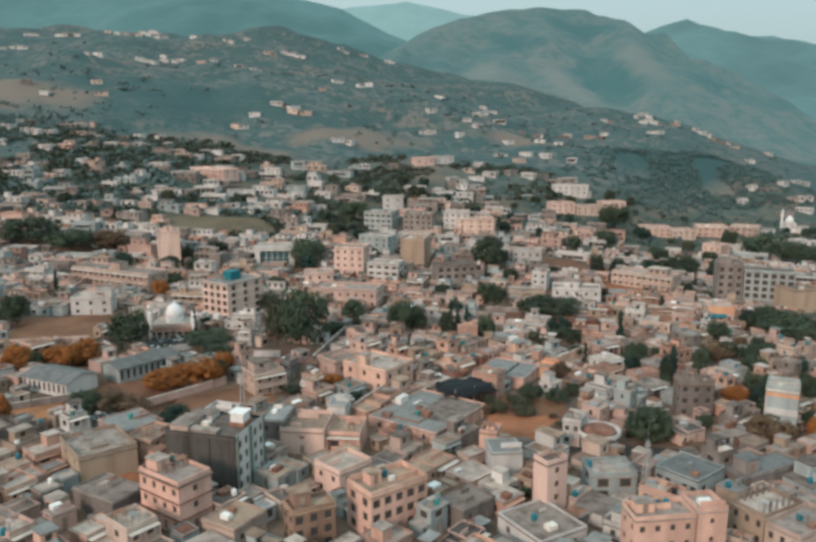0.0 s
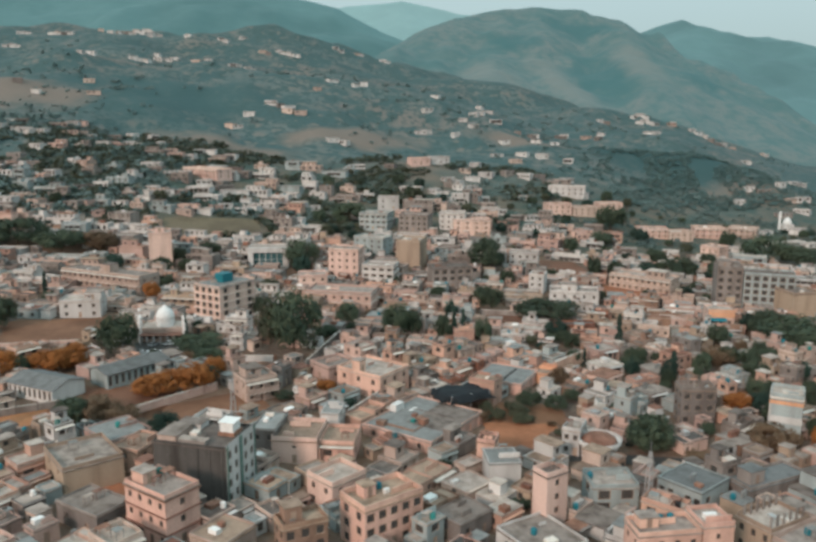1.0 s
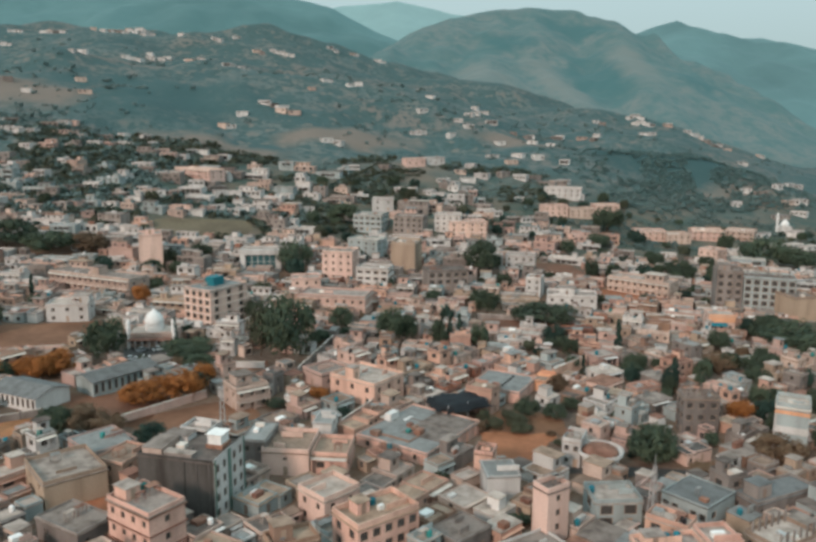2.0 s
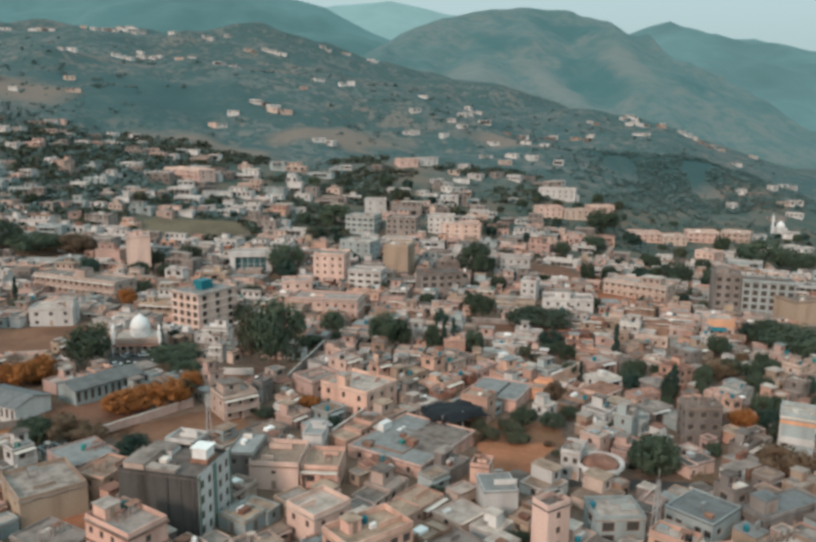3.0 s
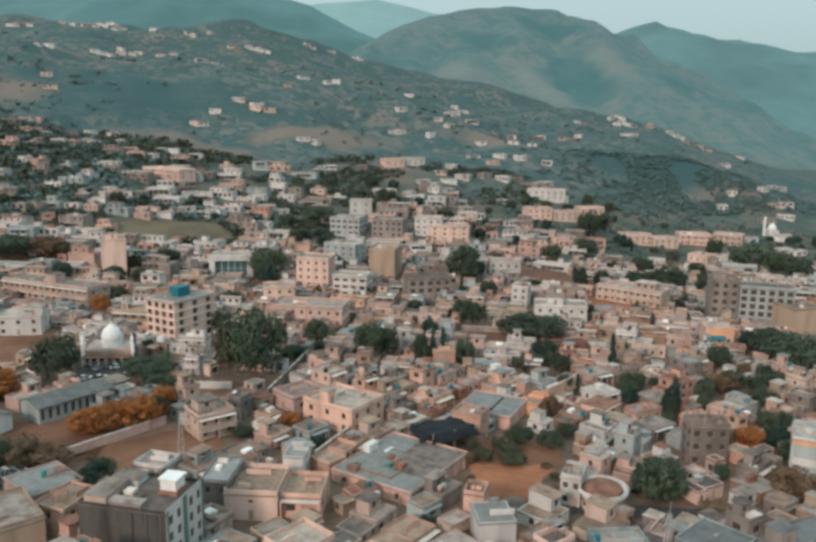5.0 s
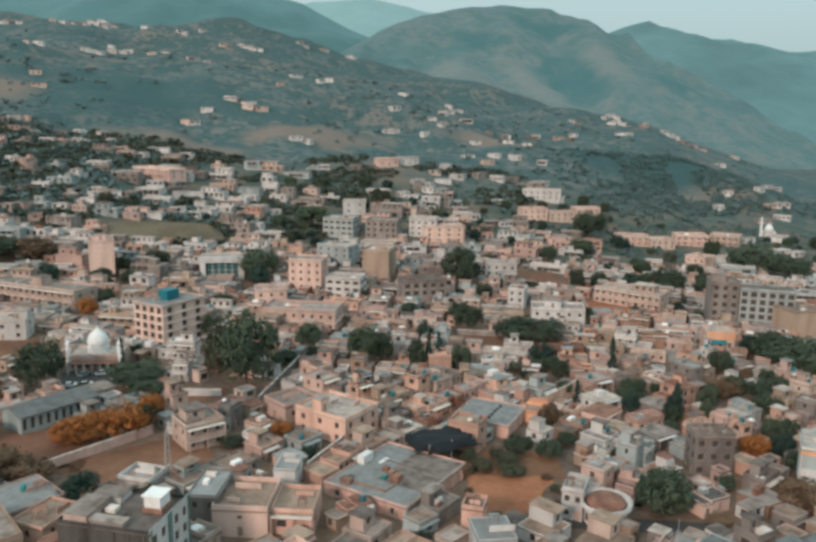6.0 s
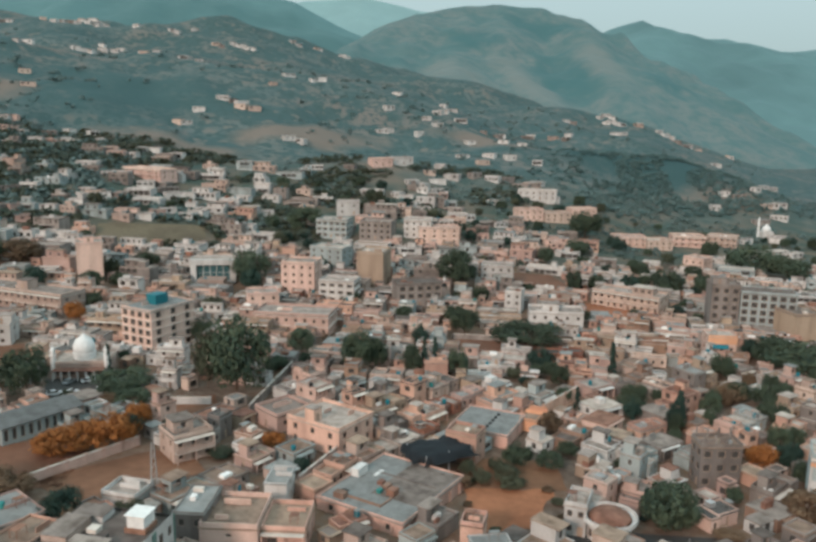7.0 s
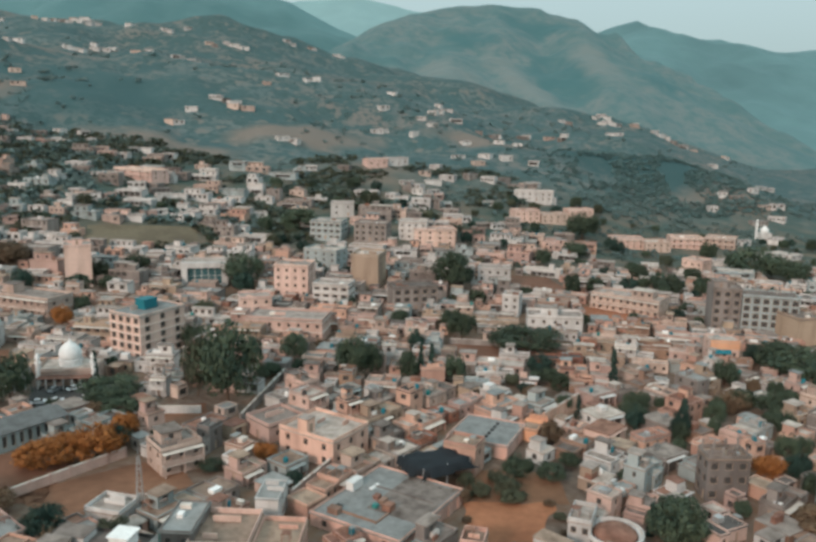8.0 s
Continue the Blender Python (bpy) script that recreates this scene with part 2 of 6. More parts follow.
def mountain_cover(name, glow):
    """Woods, scrub and bare slopes of the mountain at the head of the valley, haze painted on as glow."""
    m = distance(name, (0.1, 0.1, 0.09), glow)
    n, link = m.node_tree.nodes, m.node_tree.links.new
    bsdf, geo = n["Principled BSDF"], n.new("ShaderNodeNewGeometry")
    last = None
    for scale, detail, low, high, colour in ((0.005, 5, 0.40, 0.60, (0.100, 0.094, 0.086)), (0.009, 5, 0.50, 0.62, (0.028, 0.058, 0.055)), (0.020, 5, 0.50, 0.66, (0.108, 0.100, 0.090)), (0.045, 5, 0.48, 0.64, (0.030, 0.060, 0.057)), (0.10, 3, 0.52, 0.7, (0.035, 0.062, 0.058))):
        tex, cut, mix = n.new("ShaderNodeTexNoise"), n.new("ShaderNodeMapRange"), n.new("ShaderNodeMix")
        tex.inputs["Scale"].default_value, tex.inputs["Detail"].default_value = scale, detail
        cut.inputs[1].default_value, cut.inputs[2].default_value, cut.inputs[4].default_value = low, high, 0.75
        mix.data_type = "RGBA"
        mix.inputs[6].default_value, mix.inputs[7].default_value = (0.055, 0.075, 0.070, 1), (*colour, 1)
        link(geo.outputs["Position"], tex.inputs[0])
        link(tex.outputs[0], cut.inputs[0])
        link(cut.outputs[0], mix.inputs[0])
        if last:
            link(last, mix.inputs[6])
        last = mix.outputs[2]
    # pale spurs and dark ravines: their light and shade painted in as cover tones
    bare, wood = (0.112, 0.102, 0.090), (0.018, 0.050, 0.050)
    last = patches(n, link, geo.outputs["Position"], last, [(238, 1720, 60, 45, 0, wood), (370, 1560, 60, 130, -8, wood), (400, 1900, 100, 60, 0, wood), (285, 1450, 34, 190, 8, bare), (455, 1600, 40, 140, 0, bare), (150, 1450, 60, 90, 0, bare), (560, 1560, 60, 90, 0, wood)])
    link(last, bsdf.inputs["Base Color"])
    return m


# ---- meshes ----
def welded(verts, faces):
    """Verts, no edges and faces, with corners at one place made one."""
    if len(verts) > 4000:
        return verts, [], faces
    at, out, index = {}, [], []
    for v in verts:
        key = (round(v[0], 3), round(v[1], 3), round(v[2], 3))
        if key not in at:
            at[key] = len(out)
            out.append(v)
        index.append(at[key])
    return out, [], [tuple(index[i] for i in f) for f in faces]


def ring(w, d, thick, z0, z1):
    """A closed low wall round a rectangle."""
    verts, faces = [], []
    for z in (z0, z1):
        for k in (0, thick):
            verts += [(-w / 2 + k, -d / 2 + k, z), (w / 2 - k, -d / 2 + k, z), (w / 2 - k, d / 2 - k, z), (-w / 2 + k, d / 2 - k, z)]
    for i in range(4):
        j = (i + 1) % 4
        faces += [(i, j, 8 + j, 8 + i), (4 + j, 4 + i, 12 + i, 12 + j), (8 + i, 8 + j, 12 + j, 12 + i), (j, i, 4 + i, 4 + j)]
    return verts, faces


def link_mesh(name, verts, faces, mats, parent=None, slots=None, smooth=False):
    """One mesh object, under parent if one is given."""
    me = bpy.data.meshes.new(name)
    me.from_pydata(*welded(verts, faces))
    for m in mats:
        me.materials.append(m)
    if slots is not None:
        me.polygons.foreach_set("material_index", slots)
    if smooth:
        me.polygons.foreach_set("use_smooth", [True] * len(faces))
    ob = new(name, me)
    ob.parent = parent
    return ob


def share(name, me, parent, at, size=(1, 1, 1), turn=0.0):
    """Another object on a mesh that exists."""
    ob = new(name, me)
    ob.parent = parent
    ob.location, ob.scale, ob.rotation_euler = at, size, (0, 0, turn)
    return ob


def boxes(*list_of):
    """Verts and faces of boxes given as x0, x1, y0, y1, z0, z1."""
    verts, faces = [], []
    for x0, x1, y0, y1, z0, z1 in list_of:
        k = len(verts)
        verts += [(x0, y0, z0), (x1, y0, z0), (x1, y1, z0), (x0, y1, z0), (x0, y0, z1), (x1, y0, z1), (x1, y1, z1), (x0, y1, z1)]
        faces += [tuple(k + i for i in f) for f in ((0, 3, 2, 1), (4, 5, 6, 7), (0, 1, 5, 4), (1, 2, 6, 5), (2, 3, 7, 6), (3, 0, 4, 7))]
    return verts, faces


def lathe(profile, sides=16):
    """Verts and faces of a turned form: radius, height along the profile."""
    verts, faces = [], []
    for r, z in profile:
        verts += [(r * math.cos(2 * math.pi * i / sides), r * math.sin(2 * math.pi * i / sides), z) for i in range(sides)]
    for j in range(len(profile) - 1):
        for i in range(sides):
            a, b = j * sides + i, j * sides + (i + 1) % sides
            faces.append((a, b, b + sides, a + sides))
    faces.append(tuple(range(sides))[::-1])
    faces.append(tuple(range((len(profile) - 1) * sides, len(profile) * sides)))
    return verts, faces


def bare_mesh(name, data, mats, slots=None, smooth=False):
    """A mesh for several objects, with no object yet."""
    me = bpy.data.meshes.new(name)
    me.from_pydata(data[0], [], data[1])
    for m in mats:
        me.materials.append(m)
    if slots is not None:
        me.polygons.foreach_set("material_index", slots)
    if smooth:
        me.polygons.foreach_set("use_smooth", [True] * len(data[1]))
    return me


def vnoise(x, y, seed=0):
    """Smooth value noise between -1 and 1 on a lattice of 1."""
    xi, yi = np.floor(x), np.floor(y)
    u, v = x - xi, y - yi
    u, v = u * u * (3 - 2 * u), v * v * (3 - 2 * v)

    def cell(a, b):
        s = np.sin(a * 127.1 + b * 311.7 + seed * 74.7) * 43758.5453
        return (s - np.floor(s)) * 2 - 1
    top = cell(xi, yi) * (1 - u) + cell(xi + 1, yi) * u
    low = cell(xi, yi + 1) * (1 - u) + cell(xi + 1, yi + 1) * u
    return top * (1 - v) + low * v


# crest lines of the hills: fall of the flanks, then x, y, z along the crest
CRESTS = [
    (0.25, (-900, 1150, 190), (-600, 1200, 199), (-408, 1200, 202), (-232, 1200, 188), (-115, 1250, 172), (-40, 1340, 150)),
    (0.22, (10, 1300, 100), (22, 931, 74), (0, 640, 28), (10, 500, 17), (22, 440, 8)),
    (0.34, (245, 1150, 84), (225, 900, 64)),
    (0.34, (425, 1180, 44), (411, 1074, 30)),
    (0.42, (225, 900, 60), (175, 730, 42), (250, 735, 45), (285, 690, 32), (290, 620, 3)),
    (0.24, (-420, 1200, 200), (-330, 800, 112), (-240, 600, 42)),
]
PEAKS = [
    (0.55, (-90, 1420, 165), (-3, 1650, 205), (116, 1900, 282), (199, 2000, 322), (308, 2050, 337), (412, 2050, 329), (530, 2050, 291), (640, 1950, 215), (760, 1800, 125), (850, 1650, 50), (900, 1500, 0)),
    (0.46, (330, 2020, 330), (262, 1620, 182), (312, 1250, 74)),
    (0.46, (470, 2050, 312), (456, 1615, 186), (430, 1250, 66)),
    (0.44, (240, 2010, 320), (175, 1650, 196), (140, 1300, 104)),
    (0.44, (160, 1950, 300), (70, 1600, 178), (40, 1300, 100)),
    (0.46, (610, 1900, 190), (620, 1620, 110), (570, 1300, 36)),
]


def height(x, y, crests=CRESTS, uneven=1.0):
    """The height of the ground at x, y (numbers or arrays)."""
    x, y = np.asarray(x, float), np.asarray(y, float)
    z = 3.2 - 0.018 * np.clip(x, -260, 260) + 0.035 * np.clip(y - 330, 0, 200) * np.clip((60 - x) / 120, 0, 1)
    town = z
    total = np.exp(z / 5.0)
    for fall, *line in crests:
        best = np.full(x.shape, -1e3)
        for (ax, ay, az), (bx, by, bz) in zip(line, line[1:]):
            s = np.clip(((x - ax) * (bx - ax) + (y - ay) * (by - ay)) / ((bx - ax) ** 2 + (by - ay) ** 2), 0, 1)
            far = np.hypot(x - ax - s * (bx - ax), y - ay - s * (by - ay))
            best = np.maximum(best, az + s * (bz - az) - fall * np.sqrt(far * far + 400) + fall * 20)
        total = total + np.exp(np.clip(best, -60, 500) / 5.0)
    z = 5.0 * np.log(total)
    hill = np.clip((z - town - 6) / 50, 0, 1)
    rough = 14 * vnoise(x / 170, y / 170, 1) + 9 * vnoise(x / 71, y / 71, 2) + 4 * vnoise(x / 31, y / 31, 3) - 2
    return z + hill * rough * uneven


# ---- ground and hills ----
def steps(marks):
    """Grid lines: start, then (end, count) stretches."""
    out = [marks[0]]
    for end, count in marks[1:]:
        a = out[-1]
        out += [a + (end - a) * (i + 1) / count for i in range(count)]
    return np.array(out)


gx = steps([-4200, (-1400, 22), (-620, 40), (-240, 60), (240, 110), (620, 70), (1400, 40), (4200, 22)])
gy = steps([-2500, (-300, 16), (40, 20), (480, 110), (1300, 170), (2200, 90), (4600, 24)])
GX, GY = np.meshgrid(gx, gy)
GZ = height(GX, GY)
nx, ny = len(gx), len(gy)
cells = [(j * nx + i, j * nx + i + 1, (j + 1) * nx + i + 1, (j + 1) * nx + i) for j in range(ny - 1) for i in range(nx - 1)]
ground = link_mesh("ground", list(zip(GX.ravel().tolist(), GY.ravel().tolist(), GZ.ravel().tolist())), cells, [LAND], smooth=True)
tagged(ground, "dusty brown valley floor rising into scrub hills with painted haze", "ground", kind="structure")


def far_ridge(name, label, crest, front, material, seed):
    """A distant ridge: crest line x, y, z with a rough flank towards the valley."""
    cx, cy, cz = [np.array(v, float) for v in zip(*crest)]
    s = np.linspace(0, 1, 160)
    k = np.linspace(0, 1, len(cx))
    px, py, pz = np.interp(s, k, cx), np.interp(s, k, cy), np.interp(s, k, cz)
    rows = 40
    verts = []
    for j in range(rows + 8):
        f = j / rows if j <= rows else 1 - (j - rows) / 16
        q = min(1.0, j / rows)
        y = py - front * (1 - q) + max(0, j - rows) * 60
        lump = 46 * vnoise(px / 330 + seed, y / 330, seed) + 26 * vnoise(px / 120, y / 120, seed + 1) + 12 * vnoise(px / 50, y / 50, seed + 2)
        z = pz * f ** 0.9 + lump * math.sin(math.pi * min(f, 1.0)) * 0.9 + 7 * vnoise(px / 90, py / 90, seed + 3) * f - 6 * (1 - f)
        verts += list(zip(px.tolist(), y.tolist(), z.tolist()))
    n = len(s)
    faces = [(j * n + i, j * n + i + 1, (j + 1) * n + i + 1, (j + 1) * n + i) for j in range(rows + 7) for i in range(n - 1)]
    return tagged(link_mesh(name, verts, faces, [material], smooth=True), label, "hill", kind="structure")


# the last colour of each ridge is its painted haze, given off as emission
far_ridge("backdrop", "far forested ridge with painted blue-green haze glow", [(-3600, 3300, 700), (-1900, 3300, 640), (-1150, 3300, 565), (-585, 3300, 545), (-395, 3300, 508), (-265, 3300, 480), (-60, 3300, 380), (200, 3300, 260)], 1500,
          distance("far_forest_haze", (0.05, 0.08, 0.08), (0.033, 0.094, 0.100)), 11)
far_ridge("backdrop", "farthest ridge with pale painted haze glow", [(-1200, 4200, 420), (-500, 4200, 540), (-284, 4200, 598), (-10, 4200, 620), (170, 4200, 585), (370, 4200, 545), (900, 4200, 420)], 900,
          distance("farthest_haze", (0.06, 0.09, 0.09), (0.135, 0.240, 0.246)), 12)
far_ridge("backdrop", "ridge behind the valley with painted blue-green haze glow", [(300, 2900, 300), (815, 2900, 352), (885, 2900, 370), (970, 2900, 394), (1065, 2900, 356), (1140, 2900, 330), (1270, 2900, 342), (1370, 2900, 318), (1480, 2900, 300), (2200, 2900, 330), (3400, 2900, 420)], 1350,
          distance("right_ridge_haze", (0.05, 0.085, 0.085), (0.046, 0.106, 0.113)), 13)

# the mountain at the head of the valley, far behind the town
mx, my = steps([-260, (1050, 220)]), steps([1150, (2350, 190)])
MX, MY = np.meshgrid(mx, my)
base_z = height(MX, MY, PEAKS, 0.35)
flank = np.clip(base_z / 160, 0, 1) * np.clip((360 - base_z) / 120, 0.12, 1)
gully = 1 - np.abs(vnoise(MX / 95 + 0.25 * vnoise(MY / 160, MX / 300, 9), MY / 520, 6)) * 2
MZ = base_z - 6 + (15 * gully + 12 * vnoise(MX / 130, MY / 170, 8) + 5 * vnoise(MX / 48, MY / 55, 7) + 2 * vnoise(MX / 21, MY / 22, 10)) * flank - np.clip(1270 - MY, 0, 200) * 0.35
faces = [(j * len(mx) + i, j * len(mx) + i + 1, (j + 1) * len(mx) + i + 1, (j + 1) * len(mx) + i) for j in range(len(my) - 1) for i in range(len(mx) - 1)]
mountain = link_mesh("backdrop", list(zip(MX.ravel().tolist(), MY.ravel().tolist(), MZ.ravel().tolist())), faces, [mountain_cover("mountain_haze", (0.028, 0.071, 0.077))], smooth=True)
tagged(mountain, "broad scrub-covered mountain with spurs and painted haze glow", "mountain", kind="structure")

# ---- kinds of things ----
def window_mesh(name):
    """A unit window: a frame with its reveal and a pane set back, all of one piece."""
    rings = [(0.5, 0.0, 0.04), (0.5, 0.0, -0.05), (0.43, 0.06, -0.05), (0.43, 0.06, 0.015)]
    verts = [p for a, e, y in rings for p in ((-a, y, e), (a, y, e), (a, y, 1 - e), (-a, y, 1 - e))]
    faces = [(4 * k + i, 4 * k + (i + 1) % 4, 4 * k + 4 + (i + 1) % 4, 4 * k + 4 + i) for k in range(3) for i in range(4)] + [(12, 13, 14, 15)]
    return bare_mesh(name, (verts, faces), [FRAME, GLASS], [0] * 12 + [1])


def window_panel():
    """A unit door leaf with one sunk panel."""
    rings = [(0.5, 0.0, 0.04), (0.5, 0.0, -0.05), (0.38, 0.07, -0.05), (0.36, 0.08, -0.02)]
    verts = [p for a, e, y in rings for p in ((-a, y, e), (a, y, e), (a, y, 1 - e), (-a, y, 1 - e))]
    faces = [(4 * k + i, 4 * k + (i + 1) % 4, 4 * k + 4 + (i + 1) % 4, 4 * k + 4 + i) for k in range(3) for i in range(4)] + [(12, 13, 14, 15)]
    return verts, faces


WINDOW = window_mesh("window")
DOOR = bare_mesh("door", window_panel(), [FRAME])
TANK_PROFILE = [(0.5, 0), (0.56, 0.06), (0.56, 0.35), (0.52, 0.38), (0.56, 0.42), (0.56, 0.74), (0.50, 0.86), (0.22, 0.95), (0.2, 1.0)]
TANKS = [bare_mesh("water_tank", lathe(TANK_PROFILE, 14), [m], smooth=True) for m in (PLASTIC_BLUE, PLASTIC_GREEN, PLASTIC_BLACK, TANK_WHITE)]


def facade(w, h, openings, recess=0.22):
    """A wall of w by h standing on y = 0, facing -y, with openings (u, v, width, height) set back."""
    us = sorted({-w / 2, w / 2, *[u - a / 2 for u, v, a, b in openings], *[u + a / 2 for u, v, a, b in openings]})
    vs = sorted({0.0, h, *[v for u, v, a, b in openings], *[v + b for u, v, a, b in openings]})
    verts, faces = [], []

    def quad(*p):
        k = len(verts)
        verts.extend(p)
        faces.append((k, k + 1, k + 2, k + 3))
    for u0, u1 in zip(us, us[1:]):
        for v0, v1 in zip(vs, vs[1:]):
            if any(abs((u0 + u1) / 2 - u) < a / 2 and v < (v0 + v1) / 2 < v + b for u, v, a, b in openings):
                continue
            quad((u0, 0, v0), (u1, 0, v0), (u1, 0, v1), (u0, 0, v1))
    for u, v, a, b in openings:
        l, r, t, q = u - a / 2, u + a / 2, v + b, recess
        quad((l, q, v), (r, q, v), (r, q, t), (l, q, t))
        quad((l, 0, v), (l, q, v), (l, q, t), (l, 0, t))
        quad((r, q, v), (r, 0, v), (r, 0, t), (r, q, t))
        quad((l, q, t), (r, q, t), (r, 0, t), (l, 0, t))
        quad((l, 0, v), (r, 0, v), (r, q, v), (l, q, v))
    return verts, faces


def turned(data, at, angle):
    c, s = math.cos(angle), math.sin(angle)
    return [(at[0] + c * x - s * y, at[1] + s * x + c * y, at[2] + z) for x, y, z in data[0]], data[1]


def joined(*parts):
    verts, faces = [], []
    for v, f in parts:
        k = len(verts)
        verts += v
        faces += [tuple(k + i for i in q) for q in f]
    return verts, faces


RNG = random.Random(4)
PLOTS = []
COLOUR_WORD = {"peach": "peach-plastered", "pink": "pink-plastered", "white": "white-painted", "cream": "cream-plastered", "grey": "bare grey concrete", "brown": "brown-plastered", "soot": "soot-stained concrete", "char": "charcoal-grey concrete", "brick": "red brick", "teal": "grey-blue painted", "tan": "tan-plastered", "orange": "orange-plastered", "salmon": "salmon-pink plastered", "rose": "pale rose-plastered"}
ROOF_WORD = {"concrete": "flat concrete roof", "pale": "pale flat roof", "sheet": "sheet-metal roof", "dark": "dark bitumen roof", "rust": "rusty sheet roof", "slate": "grey sheet roof", "tan": "earth-toned flat roof"}


def tank_on(parent, x, y, z, kind=0, d=1.05, tall=1.35):
    return share("water_tank", TANKS[kind], parent, (x, y, z), (d, d, tall))


def house(x, y, w, d, turn, h, wall="peach", roof="concrete", windows=(2, 2, 0, 0), parapet=0.8, stair=None, tanks=(), ledge=False, label="", z=None, win=(1.1, 1.3), name="house", extra="", yard=0.0, clutter=2, wings=(), blue_box=False, posts=0, veranda=False, upper=None):
    """A flat-roofed town house. w runs along its front, turn degrees from east; windows: how many a storey on front, right, back and left; tanks: (x, y, kind) on the roof."""
    if z is None:
        z = float(height(x, y))
    PLOTS.append((x, y, w, d, radians(turn)))
    base = new(name)
    base.matrix_world = pose(x, y, z, 0, 0, turn)
    storeys = max(1, round(h / 3.1))
    rise = h / storeys
    word = {1: "single-storey", 2: "two-storey", 3: "three-storey", 4: "four-storey", 5: "five-storey"}.get(storeys, "tall")
    tagged(base, label or f"{word} {COLOUR_WORD[wall]} house with a {ROOF_WORD[roof]}{extra}", "house")
    sides = [(w, (0, -d / 2, 0), 0.0), (d, (w / 2, 0, 0), math.pi / 2), (w, (0, d / 2, 0), math.pi), (d, (-w / 2, 0, 0), -math.pi / 2)]
    shells, glazing = [], []
    for (length, at, angle), count in zip(sides, windows):
        holes = []
        for s in range(storeys):
            for i in range(count):
                u = (i + 0.5) / count * length - length / 2
                a, b = min(win[0], length / count * 0.7), win[1]
                if s == 0 and i == count // 2 and count:
                    holes.append((u, s * rise + 0.12, min(1.1, a), 2.05, "door"))
                else:
                    holes.append((u, s * rise + (rise - b) * 0.55, a, b, "window"))
        shells.append(turned(facade(length, h, [q[:4] for q in holes]), at, angle))
        c, sn = math.cos(angle), math.sin(angle)
        glazing += [((at[0] + c * u - sn * 0.17, at[1] + sn * u + c * 0.17, v), (a, 1, b), angle, kind) for u, v, a, b, kind in holes]
    shells.append(boxes((-w / 2, w / 2, -d / 2, d / 2, -2.5, 0)))
    link_mesh("wall", *joined(*shells), [WALL[wall]], base)
    for at, size, angle, kind in glazing:
        share(kind, DOOR if kind == "door" else WINDOW, base, at, size, angle)
    o = 0.22
    link_mesh("roof_slab", *boxes((-w / 2 - o, w / 2 + o, -d / 2 - o, d / 2 + o, h, h + 0.18)), [ROOF[roof]], base)
    if parapet:
        link_mesh("parapet", *ring(w, d, 0.16, h + 0.18, h + 0.18 + parapet), [WALL[wall]], base)
    if stair:
        sx, sy, sw, sd, sh = stair
        room = link_mesh("stair_room", *joined(boxes((sx - sw / 2, sx + sw / 2, sy - sd / 2, sy + sd / 2, h + 0.18, h + sh))), [WALL[wall]], base)
        link_mesh("room_roof", *boxes((sx - sw / 2 - 0.2, sx + sw / 2 + 0.2, sy - sd / 2 - 0.2, sy + sd / 2 + 0.2, h + sh, h + sh + 0.15)), [ROOF[roof]], room)
        share("door", DOOR, room, (sx, sy - sd / 2 - 0.02, h + 0.2), (0.95, 1, 1.95))
    if yard:
        wy = yard
        link_mesh("yard_wall", *boxes((-w / 2 - 0.02, -w / 2 + 0.2, -d / 2 - wy, -d / 2 - 0.03, -2, 2.0), (w / 2 - 0.2, w / 2 + 0.02, -d / 2 - wy, -d / 2 - 0.03, -2, 2.0), (-w / 2 + 0.2, w / 2 - 0.2, -d / 2 - wy, -d / 2 - wy + 0.2, -2, 2.0)), [WALL[wall]], base)
    for wx, wy, ww, wd, wh in wings:
        holes = [(u, 0.9, 0.9, 1.2) for u in ((-ww * 0.25, ww * 0.25) if ww > 4 else (0.0,))]
        wing = link_mesh("wing", *joined(turned(facade(ww, wh, holes), (wx, wy - wd / 2, 0), 0), turned(facade(wd, wh, []), (wx + ww / 2, wy, 0), math.pi / 2), turned(facade(ww, wh, []), (wx, wy + wd / 2, 0), math.pi), turned(facade(wd, wh, []), (wx - ww / 2, wy, 0), -math.pi / 2), turned(ring(ww, wd, 0.16, wh + 0.16, wh + 0.16 + parapet * 0.8), (wx, wy, 0), 0), boxes((wx - ww / 2, wx + ww / 2, wy - wd / 2, wy + wd / 2, -2.5, 0))), [WALL[wall]], base)
        link_mesh("wing_roof", *boxes((wx - ww / 2 - 0.1, wx + ww / 2 + 0.1, wy - wd / 2 - 0.1, wy + wd / 2 + 0.1, wh, wh + 0.16)), [ROOF[roof]], wing)
        for u, v, a, b in holes:
            share("window", WINDOW, wing, (wx + u, wy - wd / 2 + 0.17, v), (a, 1, b))
